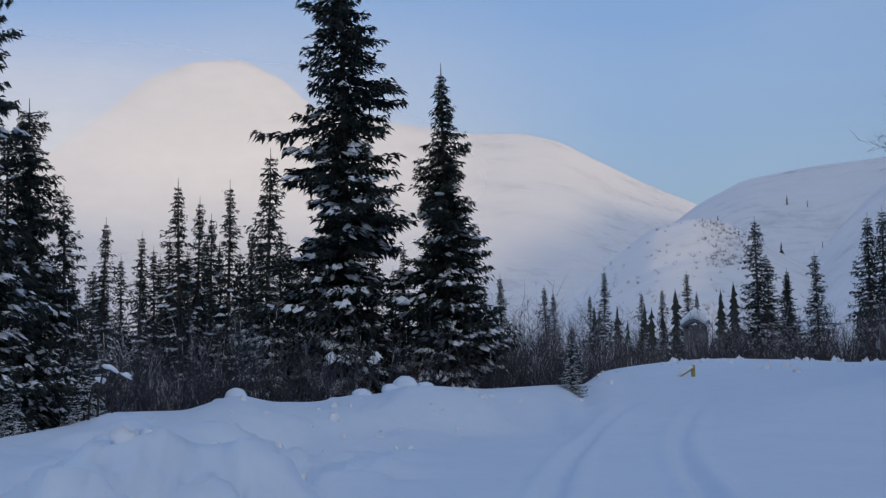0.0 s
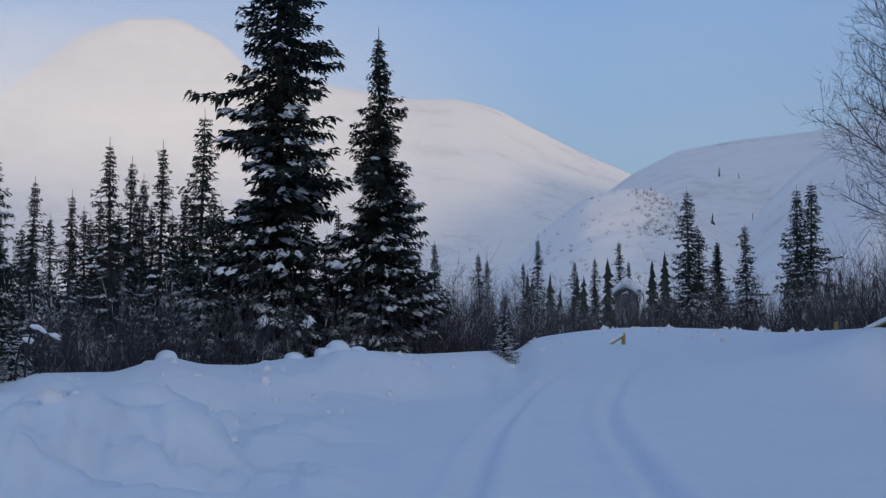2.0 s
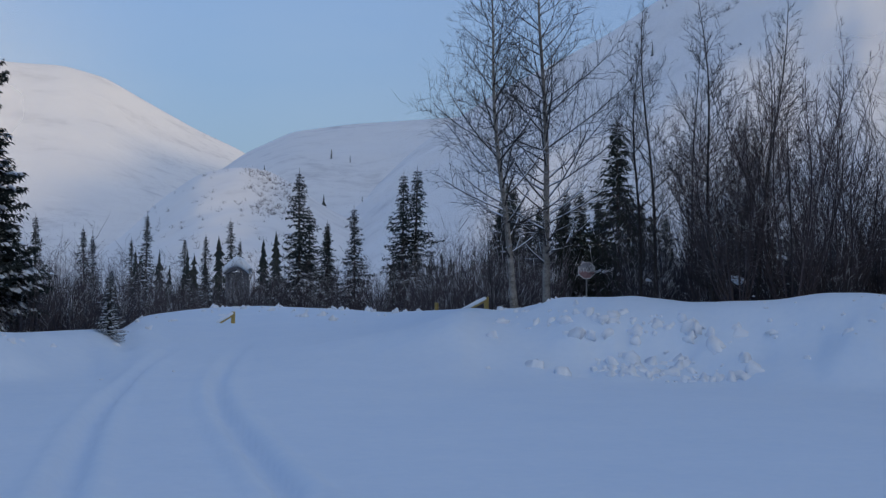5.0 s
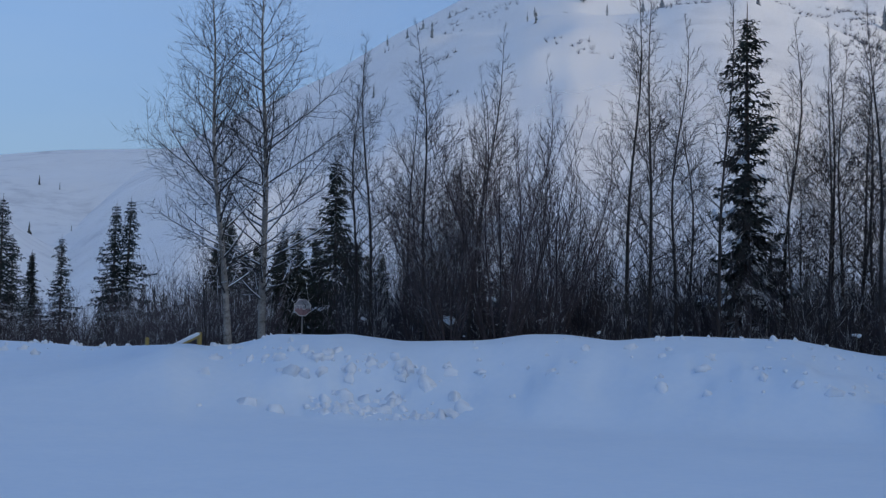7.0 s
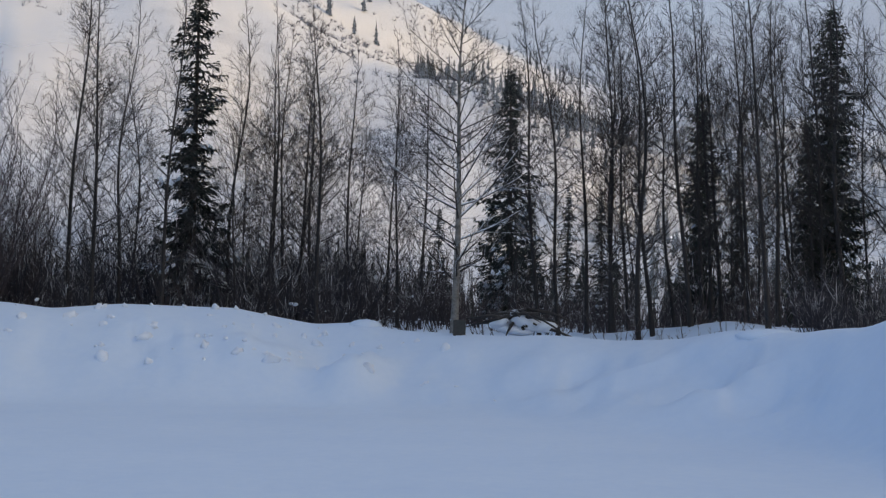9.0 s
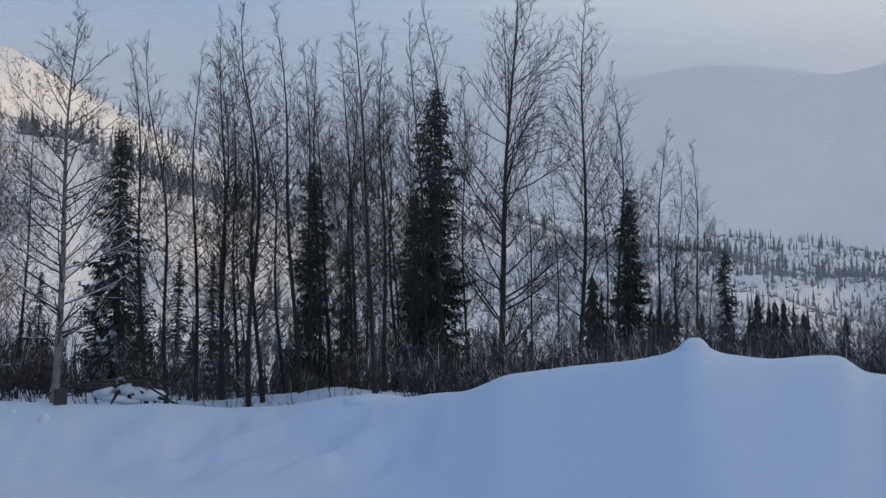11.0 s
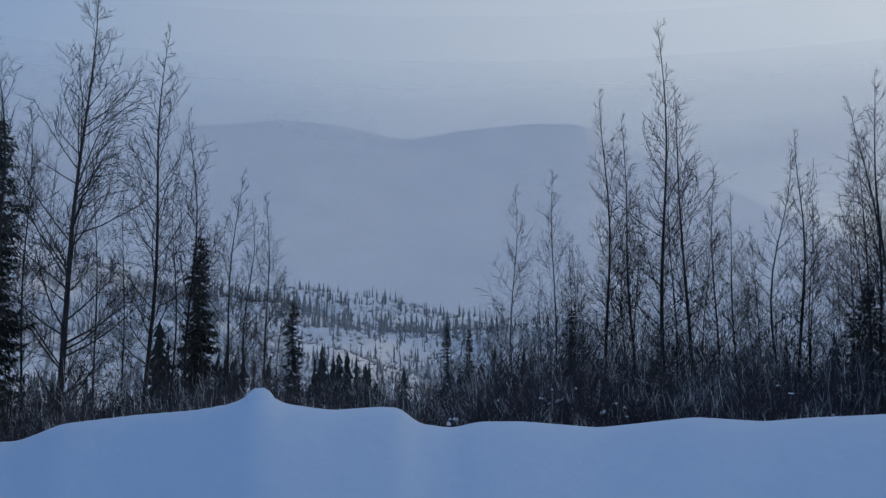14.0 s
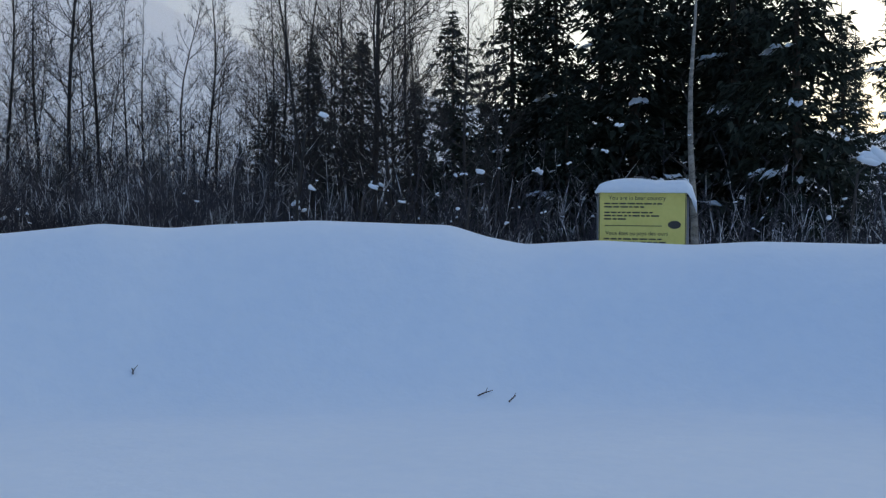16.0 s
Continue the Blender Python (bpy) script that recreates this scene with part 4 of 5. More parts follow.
def brush_spots(az0, az1, d0, d1, n, h0, h1, seed, el=9.0):
    """Places behind the bank, d0 to d1 metres past its crest."""
    rnd, out = random.Random(seed), []
    for _ in range(n):
        az = rnd.uniform(az0, az1)
        r = float(table(np.array([az]), CREST_R)[0]) + rnd.uniform(d0, d1)
        if 26.3 < az < 29.3 and r < 47:
            continue  # the stop sign stands clear
        p = place(az, r, -0.1)
        out.append((p, min(rnd.uniform(h0, h1), EYE + r * math.tan(radians(el * rnd.uniform(0.6, 1.0))) - p.z)))
    return out


brush_stuff("undergrowth", brush_spots(-21, 6.5, 3, 14, 620, 0.9, 3.2, 81), "snow-dusted dark brush under the spruces", TWIG_SHADED, 11)
brush_stuff("undergrowth", brush_spots(2, 8, 4, 16, 160, 1.8, 3.6, 82), "tall brown willow brush beside the road", TWIG, 12)
brush_stuff("undergrowth", brush_spots(7.5, 28, 3, 20, 850, 1.3, 3.2, 83), "low dark brush at the edge of the clearing", TWIG, 13, thick=1.3)
brush_stuff("undergrowth", brush_spots(19.5, 28, 8, 24, 300, 2.0, 4.4, 80), "tall purple-brown brush behind the birches", TWIG, 28)
brush_stuff("undergrowth", brush_spots(27, 60, 2.5, 18, 620, 1.0, 3.0, 84), "dense dark brown brush behind the snowbank", TWIG, 14)
brush_stuff("undergrowth", brush_spots(60, 84, 3, 20, 200, 0.6, 1.8, 85), "brown brush between the aspens", TWIG, 15)
brush_stuff("undergrowth", brush_spots(30, 56, 5, 22, 1000, 2.0, 5.2, 88, 10.5), "tall dark brush filling the wood's edge", TWIG_SHADED, 18)
brush_stuff("undergrowth", brush_spots(54, 86, 9, 30, 300, 1.6, 3.6, 89), "dark brush deeper among the trunks", TWIG, 19)
brush_stuff("undergrowth", brush_spots(76, 102, 3, 16, 1000, 0.8, 2.2, 92, 4.3), "low dark brush close behind the snowbank", TWIG_SHADED, 24)
brush_stuff("undergrowth", brush_spots(85, 101, 5, 28, 800, 1.2, 3.4, 86, 4.0), "dark low thicket behind the snowbank", TWIG_SHADED, 16)
brush_stuff("undergrowth", brush_spots(99, 116, 4, 14, 800, 1.4, 3.6, 90, 6.3), "dense bluish thicket under the aspens", TWIG_SHADED, 20)
brush_stuff("undergrowth", brush_spots(100, 146, 2.5, 13, 900, 0.8, 2.6, 87, 5.5), "dense dark thicket behind the snowbank", TWIG_SHADED, 17)


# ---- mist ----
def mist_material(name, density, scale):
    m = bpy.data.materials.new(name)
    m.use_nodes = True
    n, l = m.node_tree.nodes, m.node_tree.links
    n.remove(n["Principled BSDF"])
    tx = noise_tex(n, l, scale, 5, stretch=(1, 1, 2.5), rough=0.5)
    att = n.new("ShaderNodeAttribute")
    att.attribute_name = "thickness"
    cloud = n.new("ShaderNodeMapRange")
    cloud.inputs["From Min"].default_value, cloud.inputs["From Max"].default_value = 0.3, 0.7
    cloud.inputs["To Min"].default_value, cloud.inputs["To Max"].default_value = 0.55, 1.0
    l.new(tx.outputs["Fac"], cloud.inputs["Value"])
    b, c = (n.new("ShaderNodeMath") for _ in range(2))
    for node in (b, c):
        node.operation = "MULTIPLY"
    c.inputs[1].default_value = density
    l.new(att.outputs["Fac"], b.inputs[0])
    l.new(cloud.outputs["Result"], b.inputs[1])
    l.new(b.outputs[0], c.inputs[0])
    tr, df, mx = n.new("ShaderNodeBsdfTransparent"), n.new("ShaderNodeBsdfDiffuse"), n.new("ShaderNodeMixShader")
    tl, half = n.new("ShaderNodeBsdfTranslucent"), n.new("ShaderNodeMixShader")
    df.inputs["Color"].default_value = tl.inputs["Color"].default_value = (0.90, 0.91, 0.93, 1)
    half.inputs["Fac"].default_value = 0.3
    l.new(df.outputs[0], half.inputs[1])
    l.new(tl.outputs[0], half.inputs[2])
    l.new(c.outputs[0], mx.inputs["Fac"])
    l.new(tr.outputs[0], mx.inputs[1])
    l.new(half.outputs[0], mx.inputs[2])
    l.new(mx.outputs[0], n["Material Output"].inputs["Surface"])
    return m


def mist_bank(az0, az1, r, z0, z1, mat, label, low=(0.05, 0.4), high=(0.6, 0.98), edge=10.0, lean=0.35):
    """A thin curved translucent sheet that stands in for mist before a mountain and leans back with it."""
    az = np.arange(az0, az1 + 0.1, 1.0)
    A, T = np.meshgrid(az, np.linspace(0, 1, 24))
    R = r * (1 + lean * T)
    co = np.stack([R * np.sin(np.radians(A)), R * np.cos(np.radians(A)), z0 + (z1 - z0) * T], -1).reshape(-1, 3)
    n, m = len(az), 24
    f = [(i * n + k, i * n + k + 1, (i + 1) * n + k + 1, (i + 1) * n + k) for i in range(m - 1) for k in range(n - 1)]
    me = bpy.data.meshes.new("mist_bank")
    me.from_pydata(co.tolist(), [], f)
    thick = smooth01((T - low[0]) / (low[1] - low[0])) * (1 - smooth01((T - high[0]) / (high[1] - high[0])))
    thick = thick * smooth01((A - az0) / edge) * smooth01((az1 - A) / edge)
    me.attributes.new("thickness", "FLOAT", "POINT").data.foreach_set("value", thick.ravel().astype(np.float32))
    me.materials.append(mat)
    me.shade_smooth()
    return tagged(new("mist_bank", me), label, "mist", kind="structure")


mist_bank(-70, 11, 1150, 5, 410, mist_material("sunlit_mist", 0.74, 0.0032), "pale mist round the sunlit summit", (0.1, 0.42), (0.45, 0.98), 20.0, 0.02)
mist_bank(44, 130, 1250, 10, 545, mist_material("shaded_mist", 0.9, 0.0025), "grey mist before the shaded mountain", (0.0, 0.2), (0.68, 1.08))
# Added haze sheet that dulls the contrast and sunlit glare of the slopes.
mist_bank(16, 125, 132, 1, 50, mist_material("thin_haze_sheet", 0.34, 0.02), "added thin haze sheet before the wooded slopes", (0.0, 0.15), (0.75, 1.1), 14.0, 0.02)


# ---- signs, kiosk and barriers ----
def facing(az, r, dz=0.0, turn=0.0):
    """A pose on the snow whose -Y side looks at the standpoint."""
    return Matrix.Translation(place(az, r, dz)) @ Matrix.Rotation(-radians(az) + radians(turn), 4, "Z")


def lettering(text, size, m, parent, mat, name="lettering"):
    cu = bpy.data.curves.new(name, "FONT")
    cu.body, cu.size, cu.extrude, cu.align_x, cu.align_y = text, size, 0.001, "CENTER", "CENTER"
    cu.materials.append(mat)
    ob = new(name, cu)
    ob.parent, ob.matrix_basis = parent, m
    return ob


def disc(g, n, radius, thick, y, turn=0.0, cz=0.0, sx=1.0):
    """An upright n-sided plate that faces -Y."""
    i = len(g.v)
    for yy in (y - thick / 2, y + thick / 2):
        g.v += [Vector((radius * sx * math.cos(turn + 6.28318 * k / n), yy, cz + radius * math.sin(turn + 6.28318 * k / n))) for k in range(n)]
    g.f += [tuple(i + k for k in range(n)), tuple(i + n + k for k in reversed(range(n)))]
    g.f += [(i + k, i + n + k, i + n + (k + 1) % n, i + (k + 1) % n) for k in range(n)]


def stop_sign(az, r, el):
    root = new("stop_sign")
    root.matrix_basis = facing(az, r, -0.1, 4)
    zc = EYE + r * math.tan(radians(el)) - root.matrix_basis.translation.z
    g = Geo()
    g.box((0, 0.04, zc / 2 - 0.1), (0.05, 0.05, zc + 0.1), bevel=0.006)
    part("post", g, STEEL, root, "grey steel post")
    g = Geo()
    disc(g, 8, 0.335, 0.012, 0.0, math.pi / 8, zc)
    plate = part("plate", g, WHITE, root, "white-rimmed octagon")
    g = Geo()
    disc(g, 8, 0.305, 0.006, -0.010, math.pi / 8, zc)
    part("face", g, SIGN_RED, plate, "faded frosted red face")
    g = Geo()
    half = [(0.278, -0.05), (0.278, 0.117), (0.115, 0.278), (-0.115, 0.278), (-0.278, 0.117), (-0.278, -0.02)]
    for y in (-0.0145, -0.0132):
        g.v += [Vector((x, y, zc + z)) for x, z in half]
    g.f += [tuple(range(6)), tuple(reversed(range(6, 12)))] + [(k, 6 + k, 6 + (k + 1) % 6, (k + 1) % 6) for k in range(6)]
    part("frost", g, FROST, plate, "grey frost on the upper half")
    lettering("STOP", 0.24, Matrix.Translation((0, -0.016, zc)) @ Matrix.Rotation(math.pi / 2, 4, "X"), plate, WHITE)
    tagged(root, "faded red octagonal stop sign on a steel post", "road sign")


def snow_cap(m, L, D, H, label, seed, droop=0.0):
    """A rounded pad of snow lying on a top edge."""
    rnd, g = random.Random(seed), Geo()
    n, k = 22, 12
    for i in range(n + 1):
        s = i / n * 2 - 1
        edge = (1 - abs(s) ** 6) ** 0.5
        for j in range(k):
            a = 2 * math.pi * j / k
            sx, sz = math.cos(a), math.sin(a)
            px = math.copysign(abs(sx) ** 0.6, sx) * D / 2 * (0.35 + 0.65 * edge)
            pz = max(0.0, sz) ** 0.6 * H * edge * (1 + 0.08 * math.sin(5 * s + seed)) - (0.05 * H if sz < 0 else 0)
            dz = -droop * max(0.0, s - 0.86) / 0.14
            g.v.append(Vector((s * L / 2, px, pz + dz * (1 if sz < 0.3 else 0.4)) ))
    for i in range(n):
        for j in range(k):
            a, b = i * k + j, i * k + (j + 1) % k
            g.f.append((a, b, b + k, a + k))
    g.f += [tuple(range(k)), tuple(n * k + j for j in reversed(range(k)))]
    ob = new("snow_cap", g.mesh("snow_cap", SNOW_LOAD, True))
    ob.matrix_basis = m
    return tagged(ob, label, "snow")


def info_sign(az, r, el_top):
    root = new("warning_sign")
    root.matrix_basis = facing(az, r, -0.1, -4) @ Matrix.Rotation(radians(1.2), 4, "Y")
    base = root.matrix_basis.translation.z
    top = EYE + r * math.tan(radians(el_top)) - base
    w, h = 0.98, 0.78
    for sx in (-1, 1):
        g = Geo()
        g.box((sx * 0.47, 0.06, top / 2 - 0.15), (0.09, 0.09, top + 0.2), bevel=0.008)
        part("post", g, WOOD, root, "grey wooden post")
    g = Geo()
    g.box((0, 0.0, top - h / 2), (w, 0.024, h), bevel=0.004)
    panel = part("panel", g, SIGN_YELLOW, root, "yellow sign board")
    turn = Matrix.Rotation(math.pi / 2, 4, "X")
    for z, ww in ((0.008, w - 0.02), (h - 0.008, w - 0.02)):
        g = Geo()
        g.box((0, -0.0135, top - z), (ww, 0.004, 0.008))
        part("border", g, DARK, panel)
    for sx in (-1, 1):
        g = Geo()
        g.box((sx * (w / 2 - 0.008), -0.0135, top - h / 2), (0.008, 0.004, h - 0.03))
        part("border", g, DARK, panel)
    lettering("You are in bear country", 0.066, Matrix.Translation((-0.06, -0.0135, top - 0.072)) @ turn, panel, DARK)
    lettering("Vous \u00eates au pays des ours", 0.064, Matrix.Translation((-0.06, -0.0135, top - 0.472)) @ turn, panel, DARK)
    rnd = random.Random(5)
    # lines too small to read
    for z, x1 in ((0.135, 0.17), (0.172, 0.02), (0.235, 0.09), (0.272, 0.17), (0.309, -0.24), (0.535, 0.2), (0.572, 0.24), (0.609, 0.1)):
        x = -0.43
        while x < x1:
            ln = rnd.uniform(0.03, 0.09)
            g = Geo()
            g.box((x + ln / 2, -0.0135, top - z), (ln, 0.003, 0.016))
            part("text_bar", g, DARK, panel)
            x += ln + 0.014
    g = Geo()
    g.box((-0.1, -0.0135, top - 0.385), (0.64, 0.003, 0.008))
    part("rule", g, DARK, panel)
    g = Geo()
    disc(g, 14, 0.046, 0.004, -0.0135, 0, top - 0.37, 1.6)
    ob = part("emblem", g, DARK, panel, "plain dark emblem")
    ob.location.x = 0.36
    tagged(root, "yellow wooden warning sign half buried behind the snowbank", "sign")
    m = root.matrix_basis @ Matrix.Translation((0.03, 0.03, top - 0.005))
    snow_cap(m, 1.14, 0.26, 0.15, "thick rounded snow cap on the yellow sign", 3, 0.22)


def kiosk(az, r, el_top):
    root = new("notice_board")
    root.matrix_basis = facing(az, r, -0.1, -14)
    top = EYE + r * math.tan(radians(el_top)) - root.matrix_basis.translation.z
    w = 0.98
    for sx in (-1, 1):
        g = Geo()
        g.box((sx * w / 2, 0, top / 2 - 0.2), (0.14, 0.14, top - 0.1), bevel=0.01)
        part("post", g, WOOD, root, "dark wooden post")
    z0 = 0.85
    n = 5
    for k in range(n):
        g = Geo()
        pw = (w - 0.16) / n
        g.box((-w / 2 + 0.08 + pw * (k + 0.5), 0, (z0 + top - 0.25) / 2), (pw - 0.03, 0.04, top - 0.25 - z0 - 0.05 * abs(k - 2)), bevel=0.004)
        part("board", g, WOOD, root)
    for z in (0.3, 0.58):
        g = Geo()
        g.box((0, -0.01, z), (w - 0.15, 0.05, 0.2), bevel=0.005)
        part("rail", g, WOOD, root)
    for sx in (-1, 1):
        g = Geo()
        i = len(g.v)
        for y in (-0.35, 0.35):
            g.v += [Vector((0, y, top)), Vector((sx * (w / 2 + 0.08), y, top - 0.30)), Vector((sx * (w / 2 + 0.08), y, top - 0.38)), Vector((0, y, top - 0.08))]
        g.f += [(0, 1, 2, 3), (4, 7, 6, 5), (0, 4, 5, 1), (1, 5, 6, 2), (2, 6, 7, 3), (3, 7, 4, 0)]
        part("roof_board", g, WOOD, root)
    tagged(root, "grey wooden notice board with a small pitched roof", "notice board")
    g = Geo()
    rings = 14
    for i in range(rings + 1):
        s = i / rings * 2 - 1
        x, z = s * (w / 2 + 0.13), top + 0.02 - 0.34 * abs(s) ** 1.7
        t = 0.42 * (1 - 0.35 * s * s) * (1 + 0.12 * math.sin(4 * s + 1))
        for y, dz in ((-0.40, -0.02), (-0.42, t * 0.5), (-0.25, t), (0.25, t), (0.42, t * 0.5), (0.40, -0.02)):
            g.v.append(Vector((x, y, z + dz)))
    for i in range(rings):
        for j in range(6):
            a, b = i * 6 + j, i * 6 + (j + 1) % 6
            g.f.append((a, a + 6, b + 6, b))
    g.f += [tuple(reversed(range(6))), tuple(rings * 6 + j for j in range(6))]
    cap = new("snow_cap", g.mesh("snow_cap", SNOW_LOAD, True))
    cap.matrix_basis = root.matrix_basis.copy()
    tagged(cap, "rounded snow cap on the notice board roof", "snow")


def barrier(az, r, post_h, arm, tilt, turn, snowy):
    root = new("barrier_gate")
    root.matrix_basis = facing(az, r, -0.05, turn)
    g = Geo()
    g.tube([Vector((0, 0, -0.3)), Vector((0, 0, post_h - 0.02)), Vector((0, 0, post_h))], [0.06, 0.06, 0.045], 12)
    part("post", g, YELLOW, root, "yellow painted steel post")
    if arm:
        d = Vector((math.cos(radians(tilt)), 0, math.sin(radians(tilt)))) * (-arm)
        p = Vector((0, -0.06, post_h - 0.08))
        g = Geo()
        g.tube([p, p + d], [0.042, 0.042], 8)
        part("arm", g, YELLOW, root, "yellow barrier arm")
        if snowy:
            g = Geo()
            up = Vector((0, 0, 0.045))
            g.tube([p + up + d * s for s in (0.0, 0.06, 0.3, 0.6, 0.9, 1.0)], [0.02, 0.05, 0.058, 0.055, 0.05, 0.02], 8)
            part("snow", g, SNOW_LOAD, root, "snow along the arm", True)
    tagged(root, "yellow road barrier standing in deep snow", "barrier", "barriers beside the road")


stop_sign(27.80, 46.0, 1.80)
info_sign(133.1, 14.2, 2.90)
kiosk(11.77, 60.0, 1.9)
barrier(11.6, 36.0, 0.38, 0.55, 32, 0, True)
barrier(20.9, 36.0, 0.34, 0, 0, 0, False)
barrier(23.2, 31.0, 0.36, 0.75, 27, 0, True)


# ---- brush pile, stub, snow lumps, twigs ----
def brush_pile(az, r):
    rnd = random.Random(3)
    root = new("brush_pile")
    root.matrix_basis = facing(az, r, -0.05)
    for k in range(26):
        g = Geo()
        a, tilt = rnd.uniform(0, 6.283), rnd.uniform(0.1, 0.6)
        L, rr = rnd.uniform(0.5, 1.0), rnd.uniform(0.018, 0.036)
        d = Vector((math.cos(a) * 1.1, math.sin(a) * 0.6, -tilt * 0.6)) * L
        c = Vector((rnd.uniform(-0.3, 0.3), rnd.uniform(-0.3, 0.1), rnd.uniform(0.3, 0.66)))
        g.tube([c - d * 0.2, c + d * 0.5 + Vector((0, 0, 0.05)), c + d], [rr, rr, rr * 0.4], 6)
        part("branch", g, BARK, root, smooth=True)
    for x, w, h, z in ((-0.38, 0.22, 0.12, 0.42), (0.1, 0.34, 0.2, 0.46), (0.48, 0.26, 0.12, 0.36), (-0.1, 0.4, 0.1, 0.28)):
        g = Geo()
        g.blob(Vector((x, 0.05, z)), Vector((w, 0, rnd.uniform(-0.08, 0.04))), Vector((0, 0.35, 0)), Vector((0, 0, h)), 5, 12, 0.12, rnd)
        part("snow", g, SNOW_LOAD, root, "snow heaped on the brush", True)
    tagged(root, "heap of cut branches covered with snow", "brush pile")


brush_pile(63.1, 24.3)

# Box added where the foot of the birch looks dark.
g = Geo()
g.box((0, 0, 0.1), (0.24, 0.2, 0.34), bevel=0.02)
stub = new("utility_box", g.mesh("utility_box", DARK))
stub.matrix_basis = facing(60.35, 23.75, 0.0)
tagged(stub, "small dark box at the foot of a birch", "utility box")


def clods(az0, az1, f0, f1, n, s0, s1, seed, label):
    """Lumps thrown up by the plough on the face of the bank, between two shares of its slope."""
    rnd, g = random.Random(seed), Geo()
    for _ in range(n):
        az = rnd.gauss((az0 + az1) / 2, (az1 - az0) / 4)
        ra, rb = float(table(np.array([az]), FOOT_R)[0]), float(table(np.array([az]), CREST_R)[0])
        r = ra + (rb - ra) * rnd.uniform(f0, f1)
        s = s0 + (s1 - s0) * rnd.random() ** 2.5
        q = Euler((rnd.uniform(0, 6), rnd.uniform(0, 6), rnd.uniform(0, 6))).to_matrix()
        g.blob(place(az, r, -s * 0.3), q @ Vector((s, 0, 0)), q @ Vector((0, s * 0.8, 0)), q @ Vector((0, 0, s * 0.6)), 4, 8, 0.4, rnd)
    # Paler snow than the bank's stands in for light on the lumps' facets.
    ob = new("snow_lumps", g.mesh("snow_lumps", SNOW_LOAD, True))
    return tagged(ob, label, "snow", kind="stuff")


# rounded knobs on the crest of the bank: azimuth, elevation of the top, half width and half height in degrees
rnd, g = random.Random(9), Geo()
for az, el, w, h in ((-9.2, -0.84, 0.5, 0.42), (-9.9, -1.3, 0.4, 0.2), (-4.75, -1.34, 0.4, 0.25), (-3.5, -0.97, 0.5, 0.36), (-1.5, -0.43, 0.62, 0.6), (-2.2, -0.78, 0.4, 0.3), (-0.6, -0.72, 0.45, 0.25),
                     (88.82, 2.79, 0.72, 0.8), (74.3, 0.22, 1.55, 0.42), (56.0, 0.32, 0.8, 0.35)):
    rc = float(table(np.array([az]), CREST_R)[0]) - 0.1
    m, s = facing(az, rc, 0.0), rc * math.pi / 180
    c = Vector((m.translation.x, m.translation.y, EYE + rc * math.tan(radians(el)) - h * s))
    g.blob(c, m.col[0].xyz * w * s, m.col[1].xyz * w * s * 1.1, Vector((0, 0, h * s)), 9, 20, 0.05, rnd)
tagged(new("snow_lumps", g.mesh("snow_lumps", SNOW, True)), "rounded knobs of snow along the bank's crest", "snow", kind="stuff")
clods(26, 36, 0.25, 0.7, 150, 0.05, 0.26, 1, "broken lumps of ploughed snow on the bank")
clods(36, 60, 0.3, 0.95, 90, 0.04, 0.18, 2, "scattered snow lumps along the bank")
clods(8, 21, 0.7, 1.0, 60, 0.06, 0.24, 5, "snow lumps along the far edge of the road")
clods(22, 28, 0.5, 0.95, 40, 0.04, 0.16, 3, "small snow lumps near the birches")
clods(-16, 8, 0.1, 0.9, 70, 0.04, 0.18, 4, "rounded snow lumps on the ploughed bank")


def twig(az, r, L, turn):
    rnd, g = random.Random(int(az * 10)), Geo()
    p = Vector((-L / 2, 0, 0.01))
    g.tube([p, p + Vector((L * 0.5, 0.01, 0.03)), p + Vector((L, 0.04, 0.05))], [0.008, 0.007, 0.003], 5)
    g.tube([p + Vector((L * 0.55, 0.01, 0.03)), p + Vector((L * 0.8, -0.03, 0.08))], [0.005, 0.002], 4)
    ob = new("twig", g.mesh("twig", TWIG))
    ob.matrix_basis = facing(az, r, 0.0, turn)
    tagged(ob, "dark broken twig lying on the snow", "twig", "twigs on the snow")


twig(110.0, 11.5, 0.05, 60)
twig(125.9, 11.15, 0.13, -20)
twig(127.2, 11.05, 0.07, 10)


def snow_clumps(az0, az1, d0, d1, n, h0, h1, s0, s1, seed, label):
    """Small pads of snow caught in the twigs of the thicket."""
    rnd, g = random.Random(seed), Geo()
    for _ in range(n):
        az = rnd.uniform(az0, az1)
        r = float(table(np.array([az]), CREST_R)[0]) + rnd.uniform(d0, d1)
        s = s0 + (s1 - s0) * rnd.random() ** 3
        c = place(az, r, h0 + (h1 - h0) * rnd.random() ** 1.5)
        for _ in range(rnd.randint(1, 3)):
            a = rnd.uniform(0, 6.283)
            q = c + Vector((rnd.uniform(-1, 1), rnd.uniform(-1, 1), rnd.uniform(-0.5, 0.5))) * s * 1.2
            g.blob(q, Vector((math.cos(a), math.sin(a), rnd.uniform(-0.6, 0.6))) * s, Vector((-math.sin(a), math.cos(a), 0)) * s * 0.7, Vector((0, 0, s * rnd.uniform(0.35, 0.7))), 3, 7, 0.2, rnd)
    ob = new("snow_clumps", g.mesh("snow_clumps", SNOW_LOAD, True))
    return tagged(ob, label, "snow", kind="stuff")


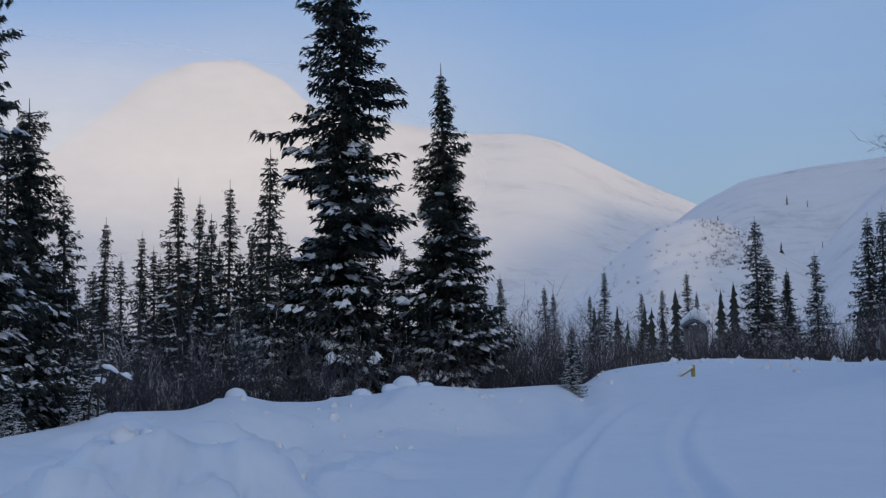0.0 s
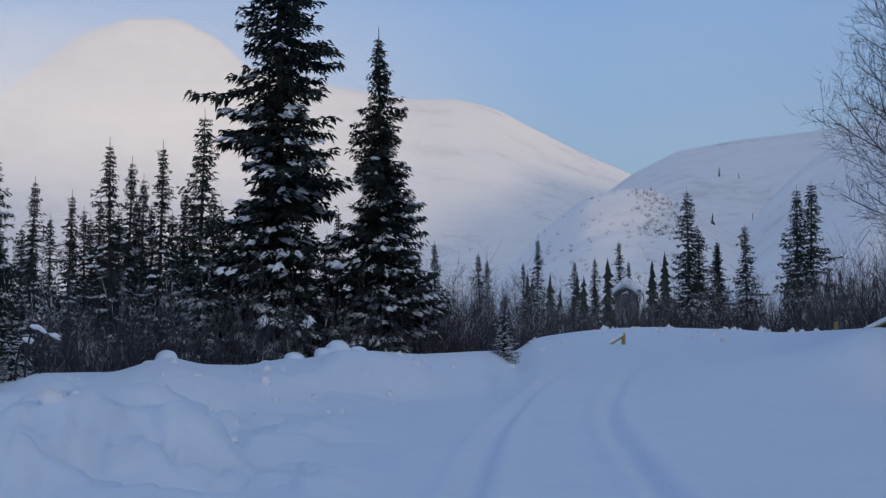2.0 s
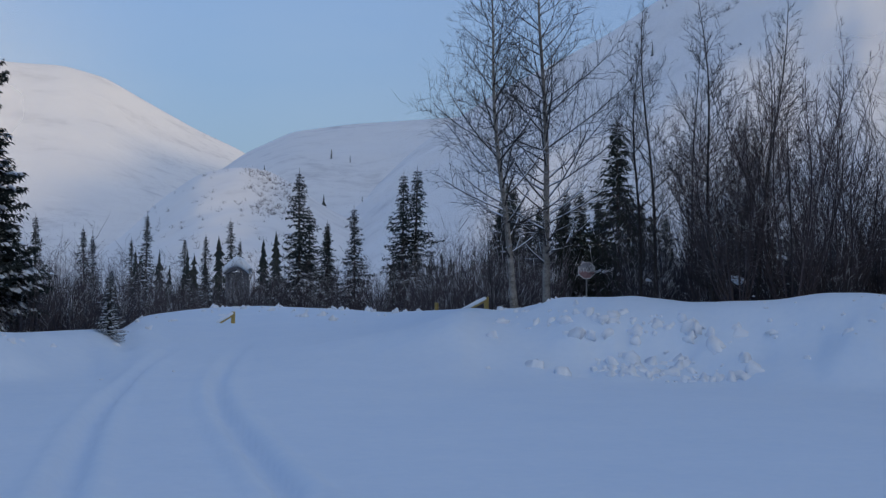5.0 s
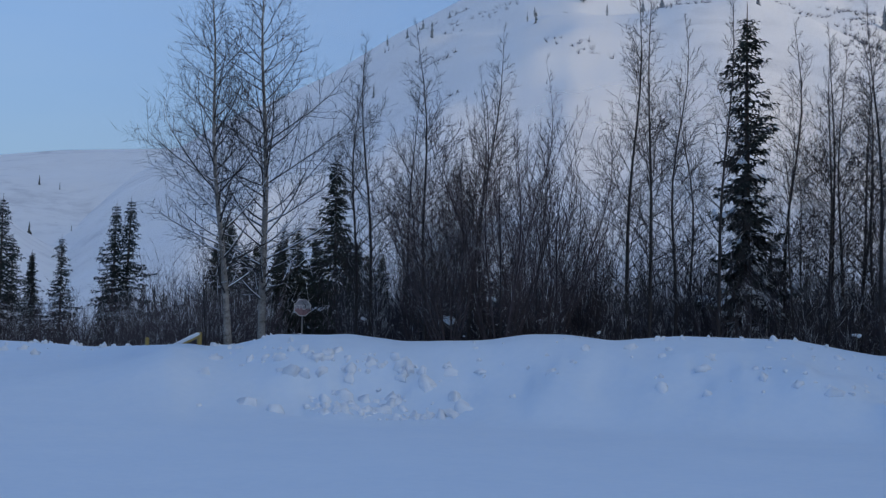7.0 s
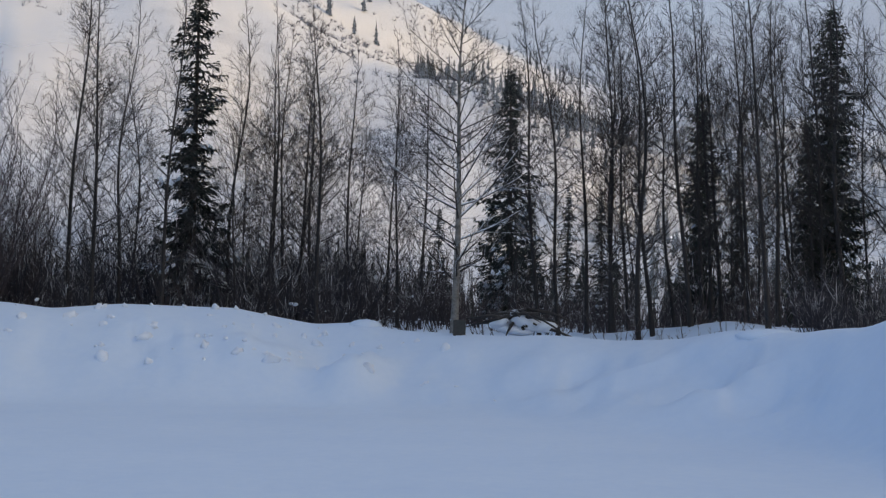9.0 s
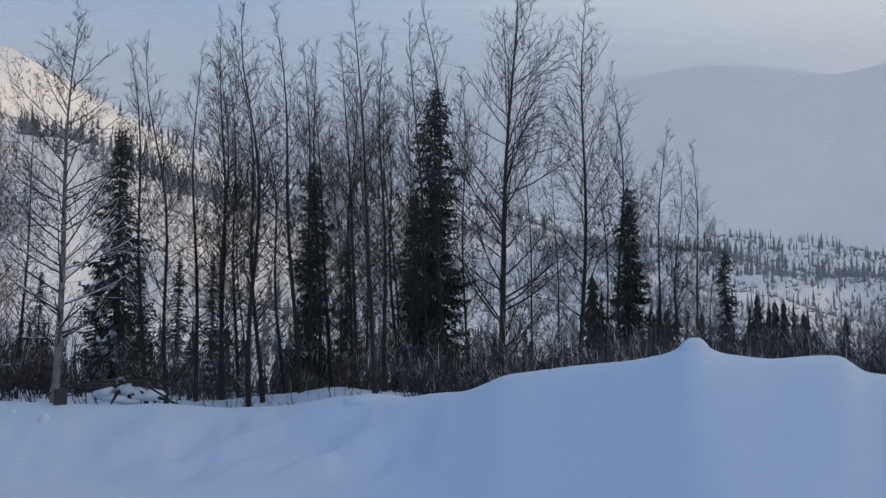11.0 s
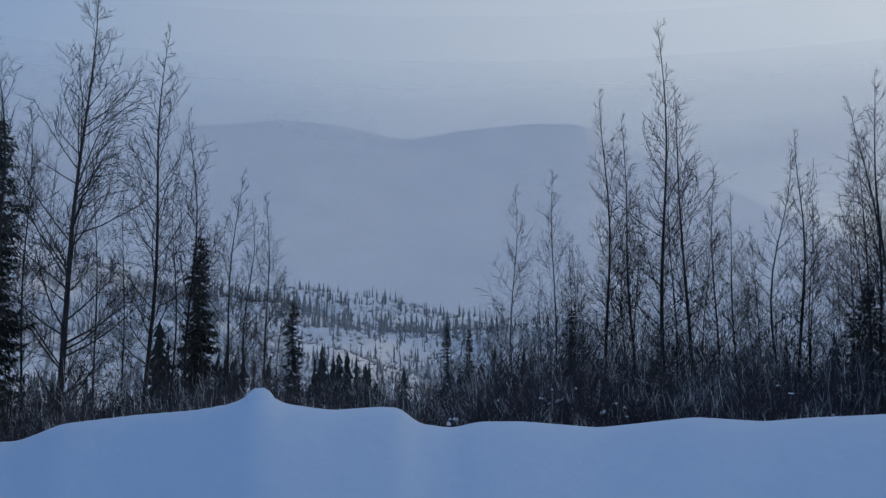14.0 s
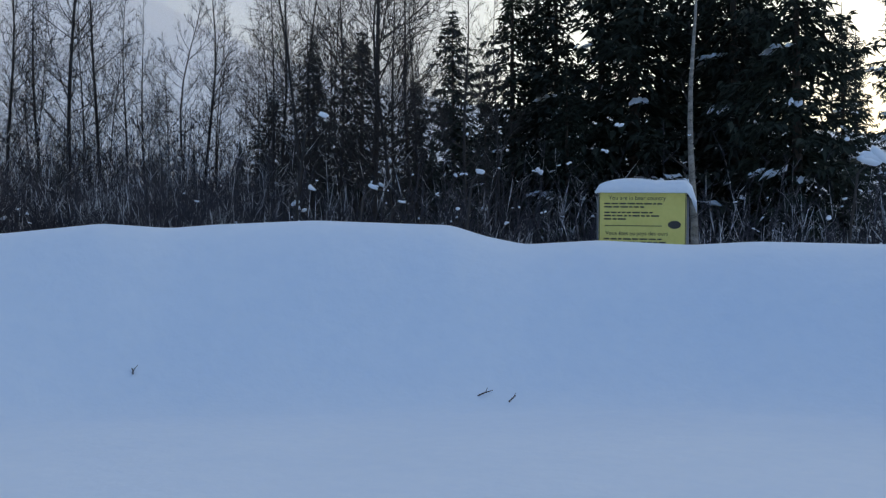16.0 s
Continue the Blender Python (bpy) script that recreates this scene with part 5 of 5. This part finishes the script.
snow_clumps(97, 118, 2.0, 5.0, 60, 0.4, 1.3, 0.015, 0.05, 1, "small clumps of snow caught in the dark thicket")
snow_clumps(118, 146, 1.2, 4.5, 150, 0.1, 1.7, 0.012, 0.045, 2, "clumps of snow on twigs beside the yellow sign")
snow_clumps(27, 60, 2.5, 6.0, 50, 0.4, 1.4, 0.02, 0.07, 3, "clumps of snow in the brush behind the bank")


# ---- bent stems loaded with clumps of snow at the edge of the thicket ----
def snowy_stem(az, r, el, size, lean, seed):
    rnd = random.Random(seed)
    root = new("bent_sapling")
    root.matrix_basis = facing(az, r, -0.1)
    h = EYE + r * math.tan(radians(el)) - root.matrix_basis.translation.z
    g = Geo()
    pts = [Vector((-lean, 0, -0.2)), Vector((-lean * 0.9, 0, h * 0.5)), Vector((-lean * 0.6, 0, h * 0.9)), Vector((0, 0, h)), Vector((lean * 0.4 + 0.1, 0, h * 0.93))]
    g.tube(pts, [0.022, 0.018, 0.015, 0.012, 0.005], 6)
    part("stem", g, BARK, root, smooth=True)
    g = Geo()
    for k in range(3):
        g.blob(Vector((rnd.uniform(-0.5, 0.5) * size, 0, h + size * 0.12 + rnd.uniform(-0.3, 0.1) * size)), Vector((size * rnd.uniform(0.6, 1.1), 0, -size * rnd.uniform(0.1, 0.6))), Vector((0, size * 0.4, 0)),
               Vector((0, 0, size * rnd.uniform(0.3, 0.45))), 4, 9, 0.15, rnd)
    part("snow", g, SNOW_LOAD, root, "clump of snow", True)
    tagged(root, "bent stem with a clump of snow on it", "sapling", "snow-laden saplings")


# Stems added under snow clumps; those near -15 stand in for a spruce bough.
for k, row in enumerate([(118.5, 15.2, 6.5, 0.10, 0.35), (-14.7, 20.3, 0.15, 0.17, 0.2), (-14.1, 20.8, -0.2, 0.14, 0.2), (-15.1, 20.6, -0.4, 0.16, 0.2),
                         (143.2, 15.5, 4.2, 0.3, 0.3), (120.8, 15.0, 3.2, 0.09, 0.2), (122.1, 15.0, 2.5, 0.07, 0.2), (125.8, 15.0, 3.9, 0.10, 0.2),
                         (34.6, 29.0, 1.3, 0.3, 0.2), (36.6, 29.0, 2.35, 0.16, 0.2), (-1.6, 33.0, 3.0, 0.34, 0.3)]):
    snowy_stem(row[0], row[1], row[2], row[3] * 0.62, row[4], k)
